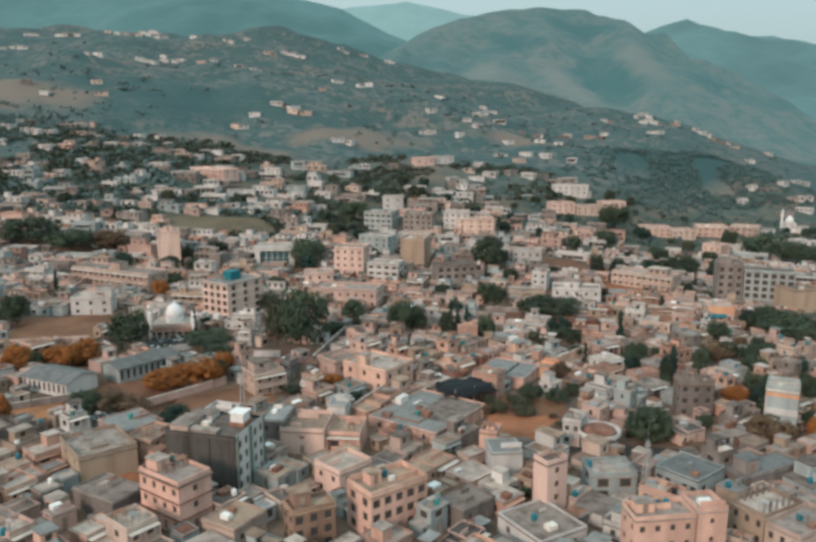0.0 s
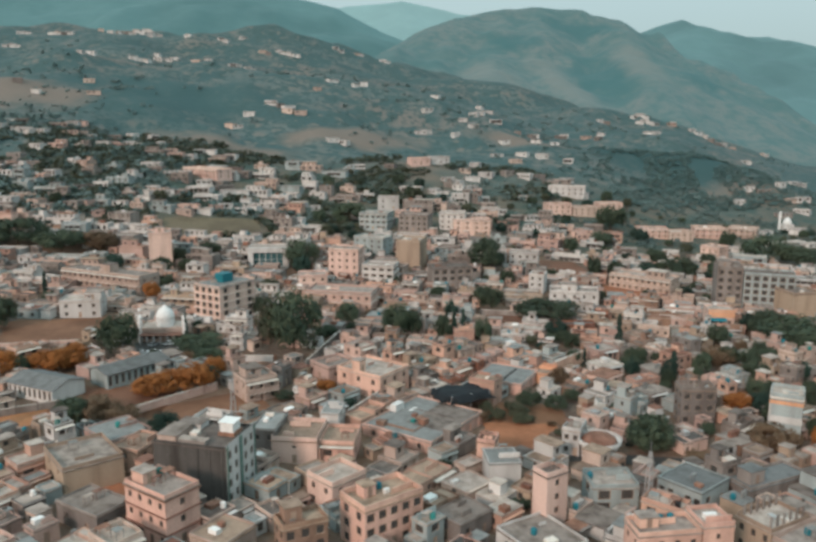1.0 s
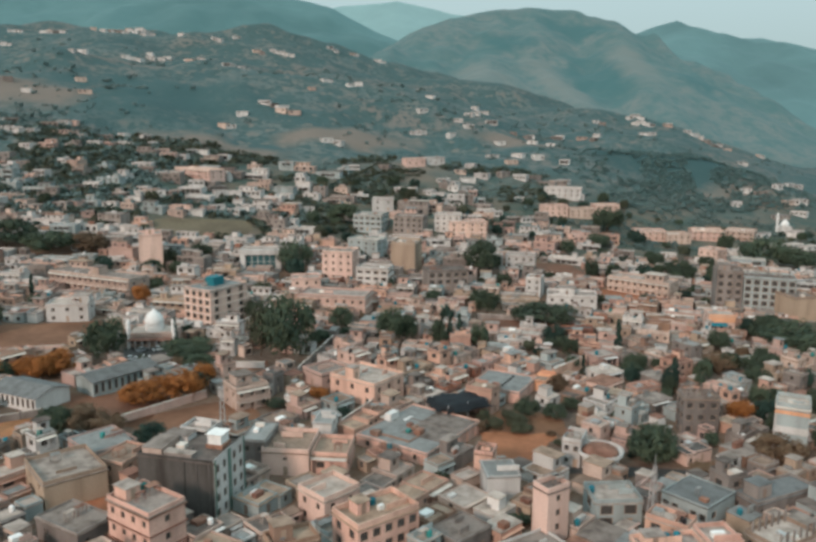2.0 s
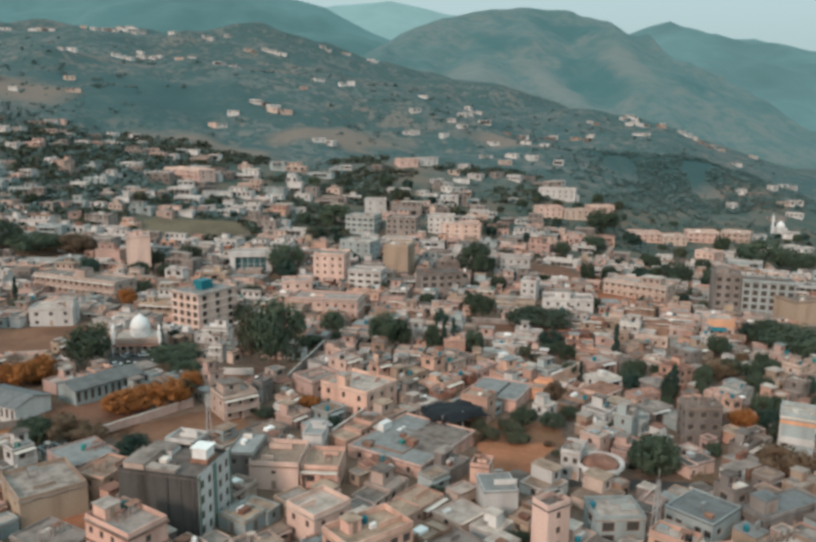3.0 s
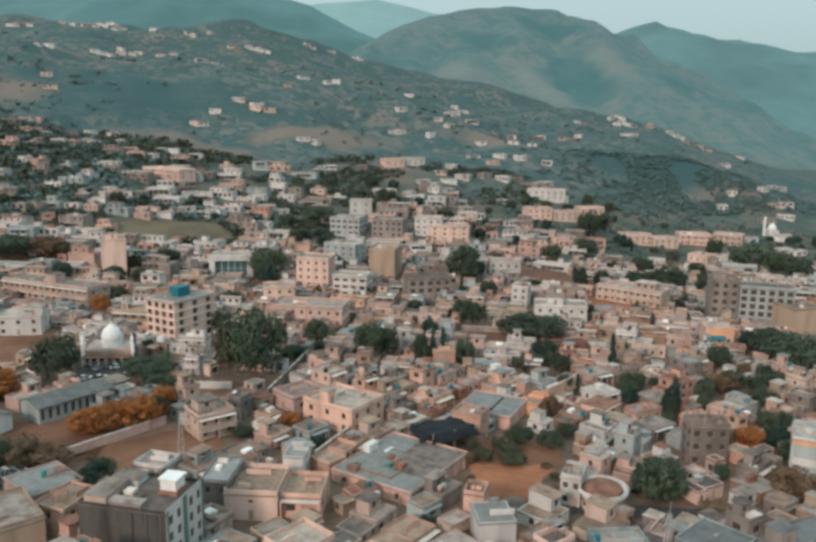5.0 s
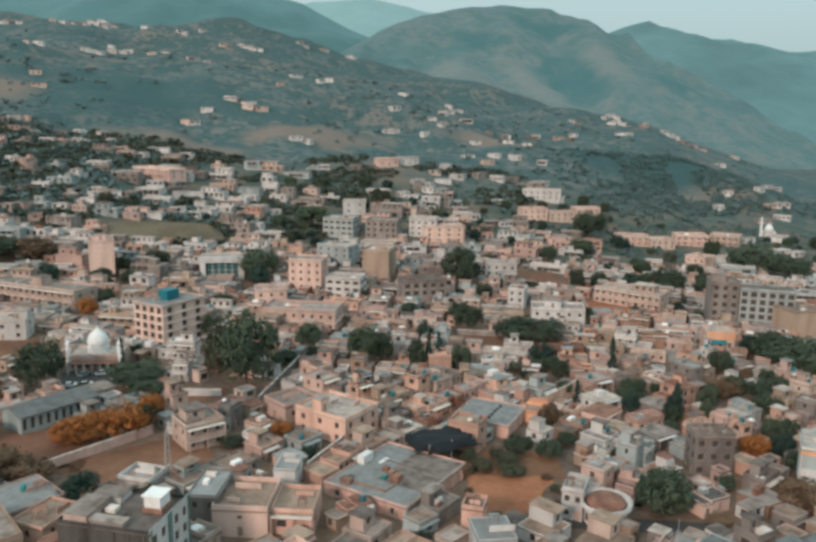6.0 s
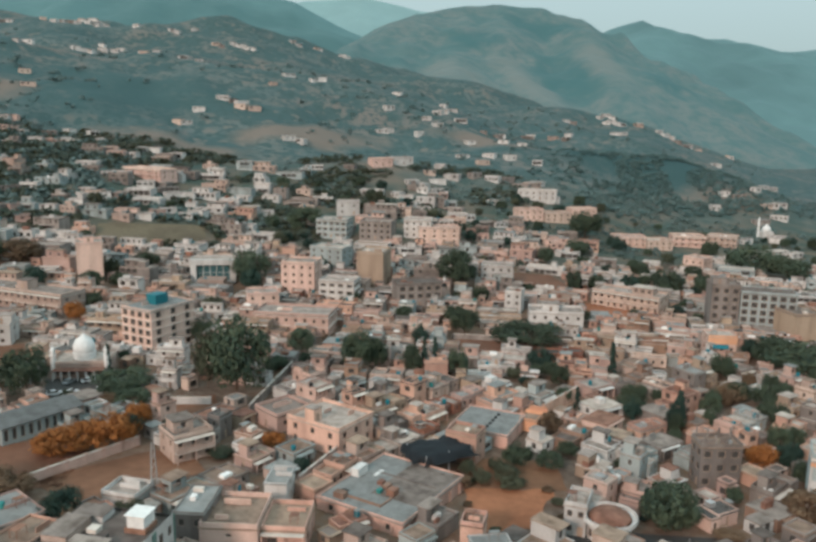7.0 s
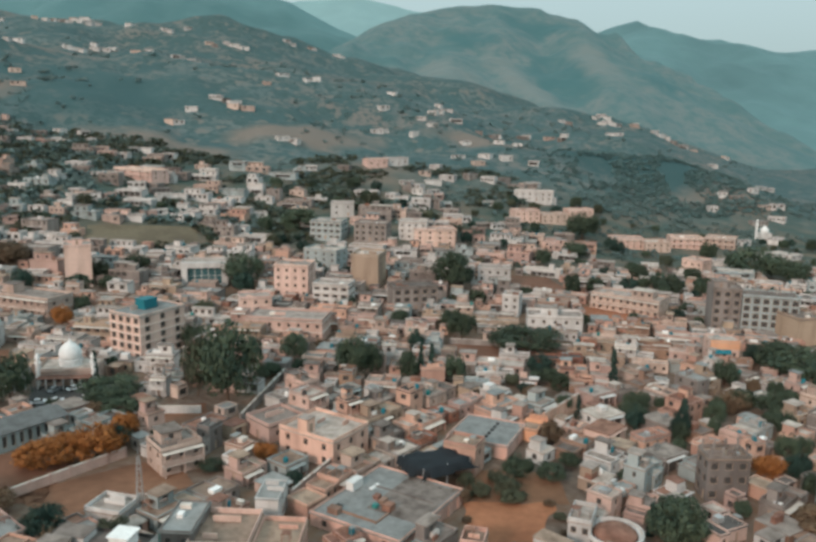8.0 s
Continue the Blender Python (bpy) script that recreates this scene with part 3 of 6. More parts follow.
    if clutter:
        k = random.Random(int(x * 31 + y * 17))
        for i in range(clutter):
            cx, cy, cw, cd = k.uniform(-0.3, 0.3) * w, k.uniform(-0.3, 0.3) * d, k.uniform(0.8, 2.6), k.uniform(0.6, 2.0)
            form = k.random()
            if form < 0.4:
                link_mesh("lean_to", *joined(boxes((cx - cw / 2, cx + cw / 2, cy - cd / 2, cy + cd / 2, h + 1.75, h + 1.83)), boxes(*[(cx + sx * cw * 0.45 - 0.05, cx + sx * cw * 0.45 + 0.05, cy + sy * cd * 0.45 - 0.05, cy + sy * cd * 0.45 + 0.05, h + 0.18, h + 1.75) for sx in (-1, 1) for sy in (-1, 1)])), [ROOF[k.choice(("sheet", "rust", "pale"))]], base)
            elif form < 0.75:
                link_mesh("low_wall", *boxes((cx - cw, cx + cw, cy - 0.08, cy + 0.08, h + 0.18, h + k.uniform(0.7, 1.5))), [WALL[wall]], base)
            else:
                link_mesh("roof_box", *boxes((cx - cw / 2, cx + cw / 2, cy - cd / 2, cy + cd / 2, h + 0.18, h + k.uniform(0.6, 1.2))), [k.choice((TRIM, METAL, ROOF["rust"], TANK_WHITE))], base)
    for tx, ty, kind in tanks:
        tank_on(base, tx, ty, h + 0.18, kind)
    for i in range(posts):
        for sy in (-1, 1):
            px, py = -w * 0.42 + i * w * 0.84 / max(1, posts - 1), sy * d * 0.38
            link_mesh("bare_post", *boxes((px - 0.16, px + 0.16, py - 0.16, py + 0.16, h + 0.18, h + 2.6)), [WALL["grey"]], base)
    if veranda:
        for s in range(storeys):
            top, out = (s + 1) * rise - 0.35, 1.3
            slab = link_mesh("veranda_slab", *boxes((-w / 2 + 0.1, w / 2 - 0.1, -d / 2 - out, -d / 2 - 0.006, top, top + 0.16)), [TRIM], base)
            n = max(2, int(w / 3.2))
            for i in range(n + 1):
                u = -w / 2 + 0.3 + i * (w - 0.6) / n
                link_mesh("veranda_post", *boxes((u - 0.13, u + 0.13, -d / 2 - out + 0.05, -d / 2 - out + 0.31, s * rise - (2 if s == 0 else 0.19), top)), [WALL[wall]], base)
            if s:
                link_mesh("balcony_rail", *boxes((-w / 2 + 0.1, w / 2 - 0.1, -d / 2 - out, -d / 2 - out + 0.1, s * rise - 0.19, s * rise + 0.75)), [WALL[wall]], slab)
    if upper:
        ux, uy, uw, ud = upper[0] * w, upper[1] * d, upper[2] * w, upper[3] * d
        n = max(1, int(uw / 2.4))
        holes = [((i + 0.5) / n * uw - uw / 2, 0.85, min(1.3, uw / n * 0.7), 1.35) for i in range(n)]
        room = link_mesh("upper_room", *joined(turned(facade(uw, 2.8, holes), (ux, uy - ud / 2, h + 0.18), 0), turned(facade(ud, 2.8, []), (ux + uw / 2, uy, h + 0.18), math.pi / 2), turned(facade(uw, 2.8, []), (ux, uy + ud / 2, h + 0.18), math.pi), turned(facade(ud, 2.8, []), (ux - uw / 2, uy, h + 0.18), -math.pi / 2)), [WALL[wall]], base)
        link_mesh("room_roof", *boxes((ux - uw / 2 - 0.35, ux + uw / 2 + 0.35, uy - ud / 2 - 0.7, uy + ud / 2 + 0.3, h + 2.98, h + 3.14)), [ROOF[roof]], room)
        for u, v, a, b in holes:
            share("window", WINDOW, room, (ux + u, uy - ud / 2 + 0.17, h + 0.18 + v), (a, 1, b))
    if blue_box:
        link_mesh("blue_cabin", *boxes((-w * 0.12, w * 0.16, -d * 0.1, d * 0.22, h + 0.18, h + 3.4)), [PLASTIC_BLUE], base)
    if ledge:
        for s in range(storeys):
            link_mesh("ledge", *ring(w + 0.7, d + 0.7, 0.35, s * rise + rise - 0.25, s * rise + rise - 0.13), [ROOF["rust"] if wall == "salmon" else TRIM], base)
    return base


def shed(x, y, w, d, turn, h, wall="teal", roof="sheet", columns=6, label="long shed with a sheet-metal gable roof"):
    """A long hall with a low gable roof and a row of openings."""
    z = float(height(x, y))
    PLOTS.append((x, y, w, d, radians(turn)))
    base = new("shed")
    base.matrix_world = pose(x, y, z, 0, 0, turn)
    tagged(base, label, "shed")
    a = w / columns
    holes = [(-w / 2 + (i + 0.5) * a, 0.9, a * 0.5, h - 1.6) for i in range(columns)]
    link_mesh("wall", *joined(turned(facade(w, h, holes, 0.3), (0, -d / 2, 0), 0), turned(facade(d, h, []), (w / 2, 0, 0), math.pi / 2), turned(facade(w, h, holes, 0.3), (0, d / 2, 0), math.pi), turned(facade(d, h, []), (-w / 2, 0, 0), -math.pi / 2), boxes((-w / 2, w / 2, -d / 2, d / 2, -2, 0))), [WALL[wall]], base)
    for u, v, p, q in holes:
        share("window", WINDOW, base, (u, -d / 2 + 0.24, v), (p, 1, q))
    o, r = 0.6, h + d * 0.16
    verts = [(-w / 2 - o, -d / 2 - o, h), (w / 2 + o, -d / 2 - o, h), (w / 2 + o, 0, r), (-w / 2 - o, 0, r), (w / 2 + o, d / 2 + o, h), (-w / 2 - o, d / 2 + o, h)]
    verts += [(p, q, s - 0.12) for p, q, s in verts]
    link_mesh("roof", verts, [(0, 1, 2, 3), (3, 2, 4, 5), (7, 6, 9, 8), (8, 9, 11, 10), (0, 6, 7, 1), (5, 4, 10, 11), (0, 3, 9, 6), (3, 5, 11, 9), (1, 7, 8, 2), (2, 8, 10, 4)], [ROOF[roof]], base)
    for e in (-1, 1):
        link_mesh("gable", [(e * w / 2, -d / 2, h), (e * w / 2, d / 2, h), (e * w / 2, 0, r - 0.15)], [(0, 2, 1)], [WALL[wall]], base)
    return base


def leafy(rng, clumps, leaves, rx, rz, size, shape="round"):
    """A crown of many leaf blades gathered in clumps about the origin, base at z = 0."""
    verts, faces = [], []
    for c in range(clumps):
        if shape == "spire":
            q = rng.random() ** 0.8
            r = rx * (1 - q) ** 0.7 * (0.5 + 0.5 * rng.random())
            a = rng.random() * 6.283
            cx, cy, cz, cr = r * math.cos(a), r * math.sin(a), q * rz * 2, rx * 0.35
        else:
            a, b = rng.random() * 6.283, math.acos(1 - 1.75 * rng.random())
            r = 0.45 + 0.5 * rng.random() ** 0.5
            cx, cy, cz, cr = rx * r * math.sin(b) * math.cos(a), rx * r * math.sin(b) * math.sin(a), rz * (0.95 + r * math.cos(b)), rx * (0.22 + 0.2 * rng.random())
        for i in range(leaves):
            d = Vector((rng.gauss(0, 1), rng.gauss(0, 1), rng.gauss(0, 0.8)))
            d.normalize()
            p = Vector((cx, cy, cz)) + d * cr * (0.75 + 0.3 * rng.random())
            side = d.cross(Vector((rng.gauss(0, 1), rng.gauss(0, 1), rng.gauss(0, 1)))).normalized()
            up = (d.cross(side) + d * 0.4 * rng.gauss(0, 1)).normalized()
            s = size * (0.6 + 0.8 * rng.random())
            k = len(verts)
            verts += [p - side * s, p - up * s * 0.6, p + side * s, p + up * s * 0.8]
            faces.append((k, k + 1, k + 2, k + 3))
    return verts, faces


def limbs(rng, rx, rz, thick, count=6):
    """A tapered trunk that splits into limbs; the crown starts at z = 0, the foot is below."""
    verts, faces = [], []

    def rod(a, b, r0, r1, sides=7):
        a, b = Vector(a), Vector(b)
        q = (b - a).to_track_quat("Z", "Y")
        k = len(verts)
        for p, r in ((a, r0), ((a + b) / 2 + Vector((rng.gauss(0, 0.1), rng.gauss(0, 0.1), 0)), (r0 + r1) / 2), (b, r1)):
            verts.extend(p + q @ Vector((r * math.cos(6.283 * i / sides), r * math.sin(6.283 * i / sides), 0)) for i in range(sides))
        for j in range(2):
            faces.extend((k + j * sides + i, k + j * sides + (i + 1) % sides, k + (j + 1) * sides + (i + 1) % sides, k + (j + 1) * sides + i) for i in range(sides))
    foot = -rz * 0.55
    rod((0, 0, foot - 1), (0.1, 0, rz * 0.35), thick, thick * 0.65)
    for i in range(count):
        a = 6.283 * i / count + rng.random()
        rod((0.05, 0, rz * (0.1 + 0.2 * rng.random())), (rx * 0.65 * math.cos(a), rx * 0.65 * math.sin(a), rz * (0.7 + 0.7 * rng.random())), thick * 0.45, thick * 0.1, 5)
    return verts, faces


def make_tree(kind, seed, shape="round"):
    """A tree with a crown of radius 1 and height 2 standing on z = 0 (trunk included)."""
    rng = random.Random(seed)
    if shape == "spire":
        crown = bare_mesh("crown", leafy(rng, 60, 26, 0.24, 0.98, 0.05, "spire"), [LEAF[kind]])
        trunk = bare_mesh("trunk", limbs(rng, 0.1, 0.5, 0.05, 3), [BARK])
    else:
        crown = bare_mesh("crown", leafy(rng, 46, 90, 1.0, 0.72, 0.055), [LEAF[kind]])
        trunk = bare_mesh("trunk", limbs(rng, 0.9, 0.72, 0.07), [BARK])
    return trunk, crown


TREES = {k: [make_tree(k, 10 * i + j) for j in range(3)] for i, k in enumerate(("green", "dark", "orange", "brown", "olive"))}
TREES["cypress"] = [make_tree("dark", 90 + j, "spire") for j in range(3)]
TREE_WORD = {"green": "broad dark-green leafy tree with a full crown", "dark": "dense dark-green evergreen tree", "orange": "tree with orange autumn leaves", "brown": "tree with dry brown leaves", "olive": "dull olive-green leafy tree", "cypress": "tall slender dark cypress tree"}


def tree(x, y, r, tall, kind="green", label=""):
    """A tree of crown radius r and full height tall."""
    trunk, crown = TREES[kind][RNG.randrange(3)]
    base = new("tree")
    base.matrix_world = pose(x, y, float(height(x, y)), 0, 0, RNG.random() * 360)
    tagged(base, label or TREE_WORD[kind], "tree", group="trees of the town")
    PLOTS.append((x, y, r * 1.1, r * 1.1, 0.0))
    lift = 0.28 if kind != "cypress" else 0.06
    sz = tall / (1.75 + lift if kind != "cypress" else 2.05)
    sx = r if kind != "cypress" else r / 0.24
    for nm, me in (("trunk", trunk), ("crown", crown)):
        share(nm, me, base, (0, 0, lift * sz), (sx, sx, sz))
    return base


def patch(name, x, y, w, d, turn, material, label, category, lift=0.12, uneven=0.06, ragged=4.0):
    """A field or street laid on the ground, with a ragged edge."""
    nu, nv = max(2, int(w / 2.5)), max(2, int(d / 2.5))
    c, s = math.cos(radians(turn)), math.sin(radians(turn))
    verts = []
    for j in range(nv + 1):
        for i in range(nu + 1):
            u, v = (i / nu - 0.5) * w, (j / nv - 0.5) * d
            if i in (0, nu):
                u *= 1 + uneven * float(vnoise(np.array(v / ragged), np.array(x + i), 5))
            if j in (0, nv):
                v *= 1 + uneven * float(vnoise(np.array(u / ragged), np.array(y + j), 6))
            px, py = x + c * u - s * v, y + s * u + c * v
            verts.append((px, py, float(height(px, py)) + lift))
    faces = [(j * (nu + 1) + i, j * (nu + 1) + i + 1, (j + 1) * (nu + 1) + i + 1, (j + 1) * (nu + 1) + i) for j in range(nv) for i in range(nu)]
    PLOTS.append((x, y, w, d, radians(turn)))
    return tagged(link_mesh(name, verts, faces, [material]), label, category, kind="structure")


def corners(x, y, w, d, a):
    c, s = math.cos(a), math.sin(a)
    return [(x + c * u - s * v, y + s * u + c * v) for u, v in ((-w / 2, -d / 2), (w / 2, -d / 2), (w / 2, d / 2), (-w / 2, d / 2))]


CELLS, FILED = {}, [0]


def clear(x, y, w, d, a, gap=0.0):
    """Whether a rectangle stays off every plot."""
    for px, py, pw, pd, pa in PLOTS[FILED[0]:]:
        r = math.hypot(pw, pd) / 2
        for i in range(int((px - r) // 16), int((px + r) // 16) + 1):
            for j in range(int((py - r) // 16), int((py + r) // 16) + 1):
                CELLS.setdefault((i, j), []).append((px, py, pw, pd, pa))
    FILED[0] = len(PLOTS)
    mine = corners(x, y, w + 2 * gap, d + 2 * gap, a)
    r = math.hypot(w, d) / 2 + gap * 1.5
    around = {q for i in range(int((x - r) // 16), int((x + r) // 16) + 1) for j in range(int((y - r) // 16), int((y + r) // 16) + 1) for q in CELLS.get((i, j), ())}
    for px, py, pw, pd, pa in around:
        if math.hypot(px - x, py - y) > (math.hypot(w, d) + math.hypot(pw, pd)) / 2 + gap * 1.5:
            continue
        other = corners(px, py, pw, pd, pa)
        apart = False
        for t in (a, a + math.pi / 2, pa, pa + math.pi / 2):
            p = [q[0] * math.cos(t) + q[1] * math.sin(t) for q in mine]
            o = [q[0] * math.cos(t) + q[1] * math.sin(t) for q in other]
            if max(p) < min(o) or max(o) < min(p):
                apart = True
                break
        if not apart:
            return False
    return True


def apartment_block(x, y, w, d, turn, h):
    """Four storeys: bare concrete flanks, a white facade with green pilasters, a white tank house on the roof."""
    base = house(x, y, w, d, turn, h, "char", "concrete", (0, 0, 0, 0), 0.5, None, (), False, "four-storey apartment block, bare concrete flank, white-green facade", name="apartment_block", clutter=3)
    holes = [(u, s * h / 4 + 0.8, 1.25, 1.7) for s in range(4) for u in (-0.40 * w, -0.18 * w, 0.16 * w, 0.38 * w)]
    shift = turned(facade(w, h + 0.9, holes, 0.2), (0, -d / 2 - 0.25, 0), 0)
    link_mesh("facade", *joined(shift, boxes((-w / 2, w / 2, -d / 2 - 0.04, -d / 2 - 0.005, 0, h + 0.9))), [WALL["white"]], base)
    for u, v, a, b in holes:
        share("window", WINDOW, base, (u, -d / 2 - 0.1, v), (a, 1, b))
    for u, k in ((-0.02 * w, 0.045 * w), (-0.49 * w, 0.015 * w), (0.49 * w, 0.015 * w)):
        link_mesh("pilaster", *boxes((u - k, u + k, -d / 2 - 0.45, -d / 2 - 0.26, 0.2, h + 0.9)), [GREEN_PAINT], base)
    for k in (0.06, 0.22, 0.38):
        link_mesh("column", *boxes((-w / 2 - 0.14, -w / 2 - 0.005, -d / 2 + k * d - 0.15, -d / 2 + k * d + 0.15, 0, h)), [ROOF["dark"]], base)
    for nm, x0, x1, y0, y1, tall, m in (("roof_room", -0.44, 0.1, 0.2, 0.46, 1.5, WALL["cream"]), ("roof_room", -0.46, -0.3, -0.2, 0.16, 1.1, WALL["grey"]), ("roof_room", 0.14, 0.42, 0.1, 0.42, 1.3, WALL["white"])):
        room = link_mesh(nm, *boxes((x0 * w, x1 * w, y0 * d, y1 * d, h + 0.18, h + tall)), [m], base)
        link_mesh("room_roof", *boxes((x0 * w - 0.15, x1 * w + 0.15, y0 * d - 0.15, y1 * d + 0.15, h + tall, h + tall + 0.12)), [ROOF["concrete"]], room)
    link_mesh("tank_stand", *boxes((w * 0.0, w * 0.3, -d * 0.42, -d * 0.2, h + 0.18, h + 1.0)), [ROOF["rust"]], base)
    tank = link_mesh("tank_house", *boxes((w * 0.02, w * 0.28, -d * 0.4, -d * 0.22, h + 1.0, h + 3.0)), [TANK_WHITE], base)
    link_mesh("tank_cap", *boxes((w * 0.0, w * 0.3, -d * 0.42, -d * 0.2, h + 3.0, h + 3.14)), [TANK_WHITE], tank)


GREEN_PAINT = surface("green_paint", (0.12, 0.19, 0.165), vary=0.05, stain=0.3, streak=True)


def banded_block(x, y, w, d, turn, h):
    """A tall grey-blue shop block with an orange band under the roof and a pale band half-way."""
    base = house(x, y, w, d, turn, h, "teal", "pale", (0, 0, 0, 0), 1.0, None, (), False, "tall grey-blue block with orange and white bands", name="shop_block", clutter=2)
    for nm, z0, z1, deep, m in (("orange_band", h - 1.6, h - 0.7, 0.12, WALL["orange"]), ("white_band", h - 6.2, h - 4.6, 0.14, WALL["white"]), ("cornice", h - 0.2, h + 0.16, 0.45, TRIM)):
        link_mesh(nm, *boxes((-w / 2 - 0.1, w / 2 + 0.1, -d / 2 - deep, -d / 2 - 0.005, z0, z1)), [m], base)
    for u in (-0.3, 0.0, 0.3):
        share("window", WINDOW, base, (u * w, -d / 2 - 0.04, 1.0), (1.6, 1, 2.2))
    link_mesh("side_pier", *boxes((-w / 2 - 0.12, -w / 2 + 0.35, -d / 2 - 0.2, -d / 2 - 0.006, 0, h - 1.7)), [WALL["white"]], base)


def hall(x, y, w, d, turn, h):
    """A wide flat-roofed hall: peach walls with buttresses, a stained roof carrying cabins, a ramp wall and loose sheets."""
    base = house(x, y, w, d, turn, h, "salmon", "sheet", (0, 0, 0, 3), 0.35, None, (), False, "wide hall with a stained grey flat roof", name="hall", clutter=0)
    top = h + 0.19
    for nm, cx, cy, cw, cd, ch, m in (("roof_cabin", -w * 0.13, -d * 0.1, 2.0, 1.8, 1.3, ROOF["rust"]), ("roof_cabin", -w * 0.06, d * 0.02, 1.8, 1.2, 0.9, WALL["brown"]), ("roof_cabin", -w * 0.02, d * 0.12, 1.4, 1.2, 0.8, ROOF["rust"]), ("store_room", w * 0.04, d * 0.44, 3.6, 1.8, 1.8, WALL["white"]), ("water_box", -w * 0.16, d * 0.03, 1.0, 1.0, 0.8, PLASTIC_GREEN), ("loose_sheet", w * 0.14, d * 0.28, 3.0, 0.8, 0.12, TANK_WHITE), ("loose_sheet", -w * 0.3, d * 0.34, 1.4, 1.4, 0.2, ROOF["dark"]), ("store_room", -w * 0.4, d * 0.3, 1.6, 2.4, 1.2, WALL["brown"]), ("low_kerb", -w * 0.36, d * 0.12, 0.3, d * 0.5, 0.4, WALL["brown"]), ("low_kerb", -w * 0.28, -d * 0.14, w * 0.18, 0.3, 0.3, WALL["brown"]), ("low_kerb", w * 0.16, -d * 0.05, 0.25, d * 0.7, 0.16, ROOF["concrete"])):
        link_mesh(nm, *boxes((cx - cw / 2, cx + cw / 2, cy - cd / 2, cy + cd / 2, top, top + ch)), [m], base)
    link_mesh("stained_screed", *boxes((-w * 0.2, w * 0.46, -d * 0.46, d * 0.1, top, top + 0.03)), [ROOF["concrete"]], base)
    for i in range(6):
        u = -w / 2 + (i + 0.5) * w / 6
        link_mesh("buttress", *boxes((u - 0.25, u + 0.25, -d / 2 - 0.3, -d / 2 - 0.005, -2, h * 0.72)), [WALL["salmon"]], base)
    for i in range(4):
        v = -d / 2 + (i + 0.5) * d / 4
        link_mesh("buttress", *boxes((-w / 2 - 0.3, -w / 2 - 0.005, v - 0.22, v + 0.22, -2, h * 0.72)), [WALL["salmon"]], base)


def vented_hall(x, y, w, d, turn, h):
    """A lower hall: smooth grey roof with a row of black roof vents, a peach side wall."""
    base = house(x, y, w, d, turn, h, "salmon", "sheet", (0, 0, 0, 2), 0.3, None, (), False, "low hall, grey roof with black vents, peach wall", name="hall", clutter=0)
    for i in range(6):
        u = -w * 0.4 + i * w * 0.14
        link_mesh("roof_vent", *lathe([(0.42, h + 0.18), (0.42, h + 0.5), (0.3, h + 0.62)], 10), [PLASTIC_BLACK], base).location = (u, -d * 0.08, 0)


def pavilion(x, y, w, d, turn, h):
    """A white portal of two piers and a heavy lintel before a blue-green glazed front."""
    base = house(x, y, w, d, turn, h, "white", "pale", (0, 2, 0, 2), 0.5, None, (), False, "white pavilion with a blue-green glazed front", name="pavilion", clutter=1)
    for u in (-0.44, 0.44):
        link_mesh("pier", *boxes((u * w - w * 0.06, u * w + w * 0.06, -d / 2 - 1.6, -d / 2 - 0.01, -2, h - 1.8)), [WALL["white"]], base)
    link_mesh("lintel", *boxes((-w / 2, w / 2, -d / 2 - 1.6, -d / 2 - 0.01, h - 1.8, h + 0.5)), [WALL["white"]], base)
    for i in range(5):
        u = -w * 0.37 + (i + 0.5) * w * 0.148
        for s in range(2):
            link_mesh("pane", *boxes((u - w * 0.066, u + w * 0.066, -d / 2 - 0.1, -d / 2 - 0.012, 0.4 + s * (h - 2.2) / 2, 0.2 + (s + 1) * (h - 2.2) / 2)), [TEAL_GLASS], base)


TEAL_GLASS = surface("blue_green_glass", (0.05, 0.11, 0.12), rough=0.2, vary=0.2, stain=0.1, bump=0)


def minaret(x, y, h):
    """A slim white minaret beside a small domed hall."""
    base = new("minaret")
    base.matrix_world = pose(x, y, float(height(x, y)), 0, 0, 0)
    tagged(base, "slim white minaret beside a small domed hall", "minaret")
    shaft = link_mesh("shaft", *lathe([(0.8, -1), (0.75, h * 0.7), (1.2, h * 0.71), (1.2, h * 0.74), (0.65, h * 0.75), (0.6, h * 0.9), (0.8, h * 0.91), (0.45, h * 0.96), (0.04, h * 1.06)], 12), [MARBLE], base)
    link_mesh("hall", *boxes((2, 9, -3.5, 3.5, -1, 4)), [WALL["white"]], base)
    dome = link_mesh("dome", *lathe([(2.6, 4), (2.9, 5), (2.6, 6.4), (1.7, 7.6), (0.6, 8.4), (0.06, 9.2)], 20), [MARBLE], base, smooth=True)
    dome.location = (5.5, 0, 0)


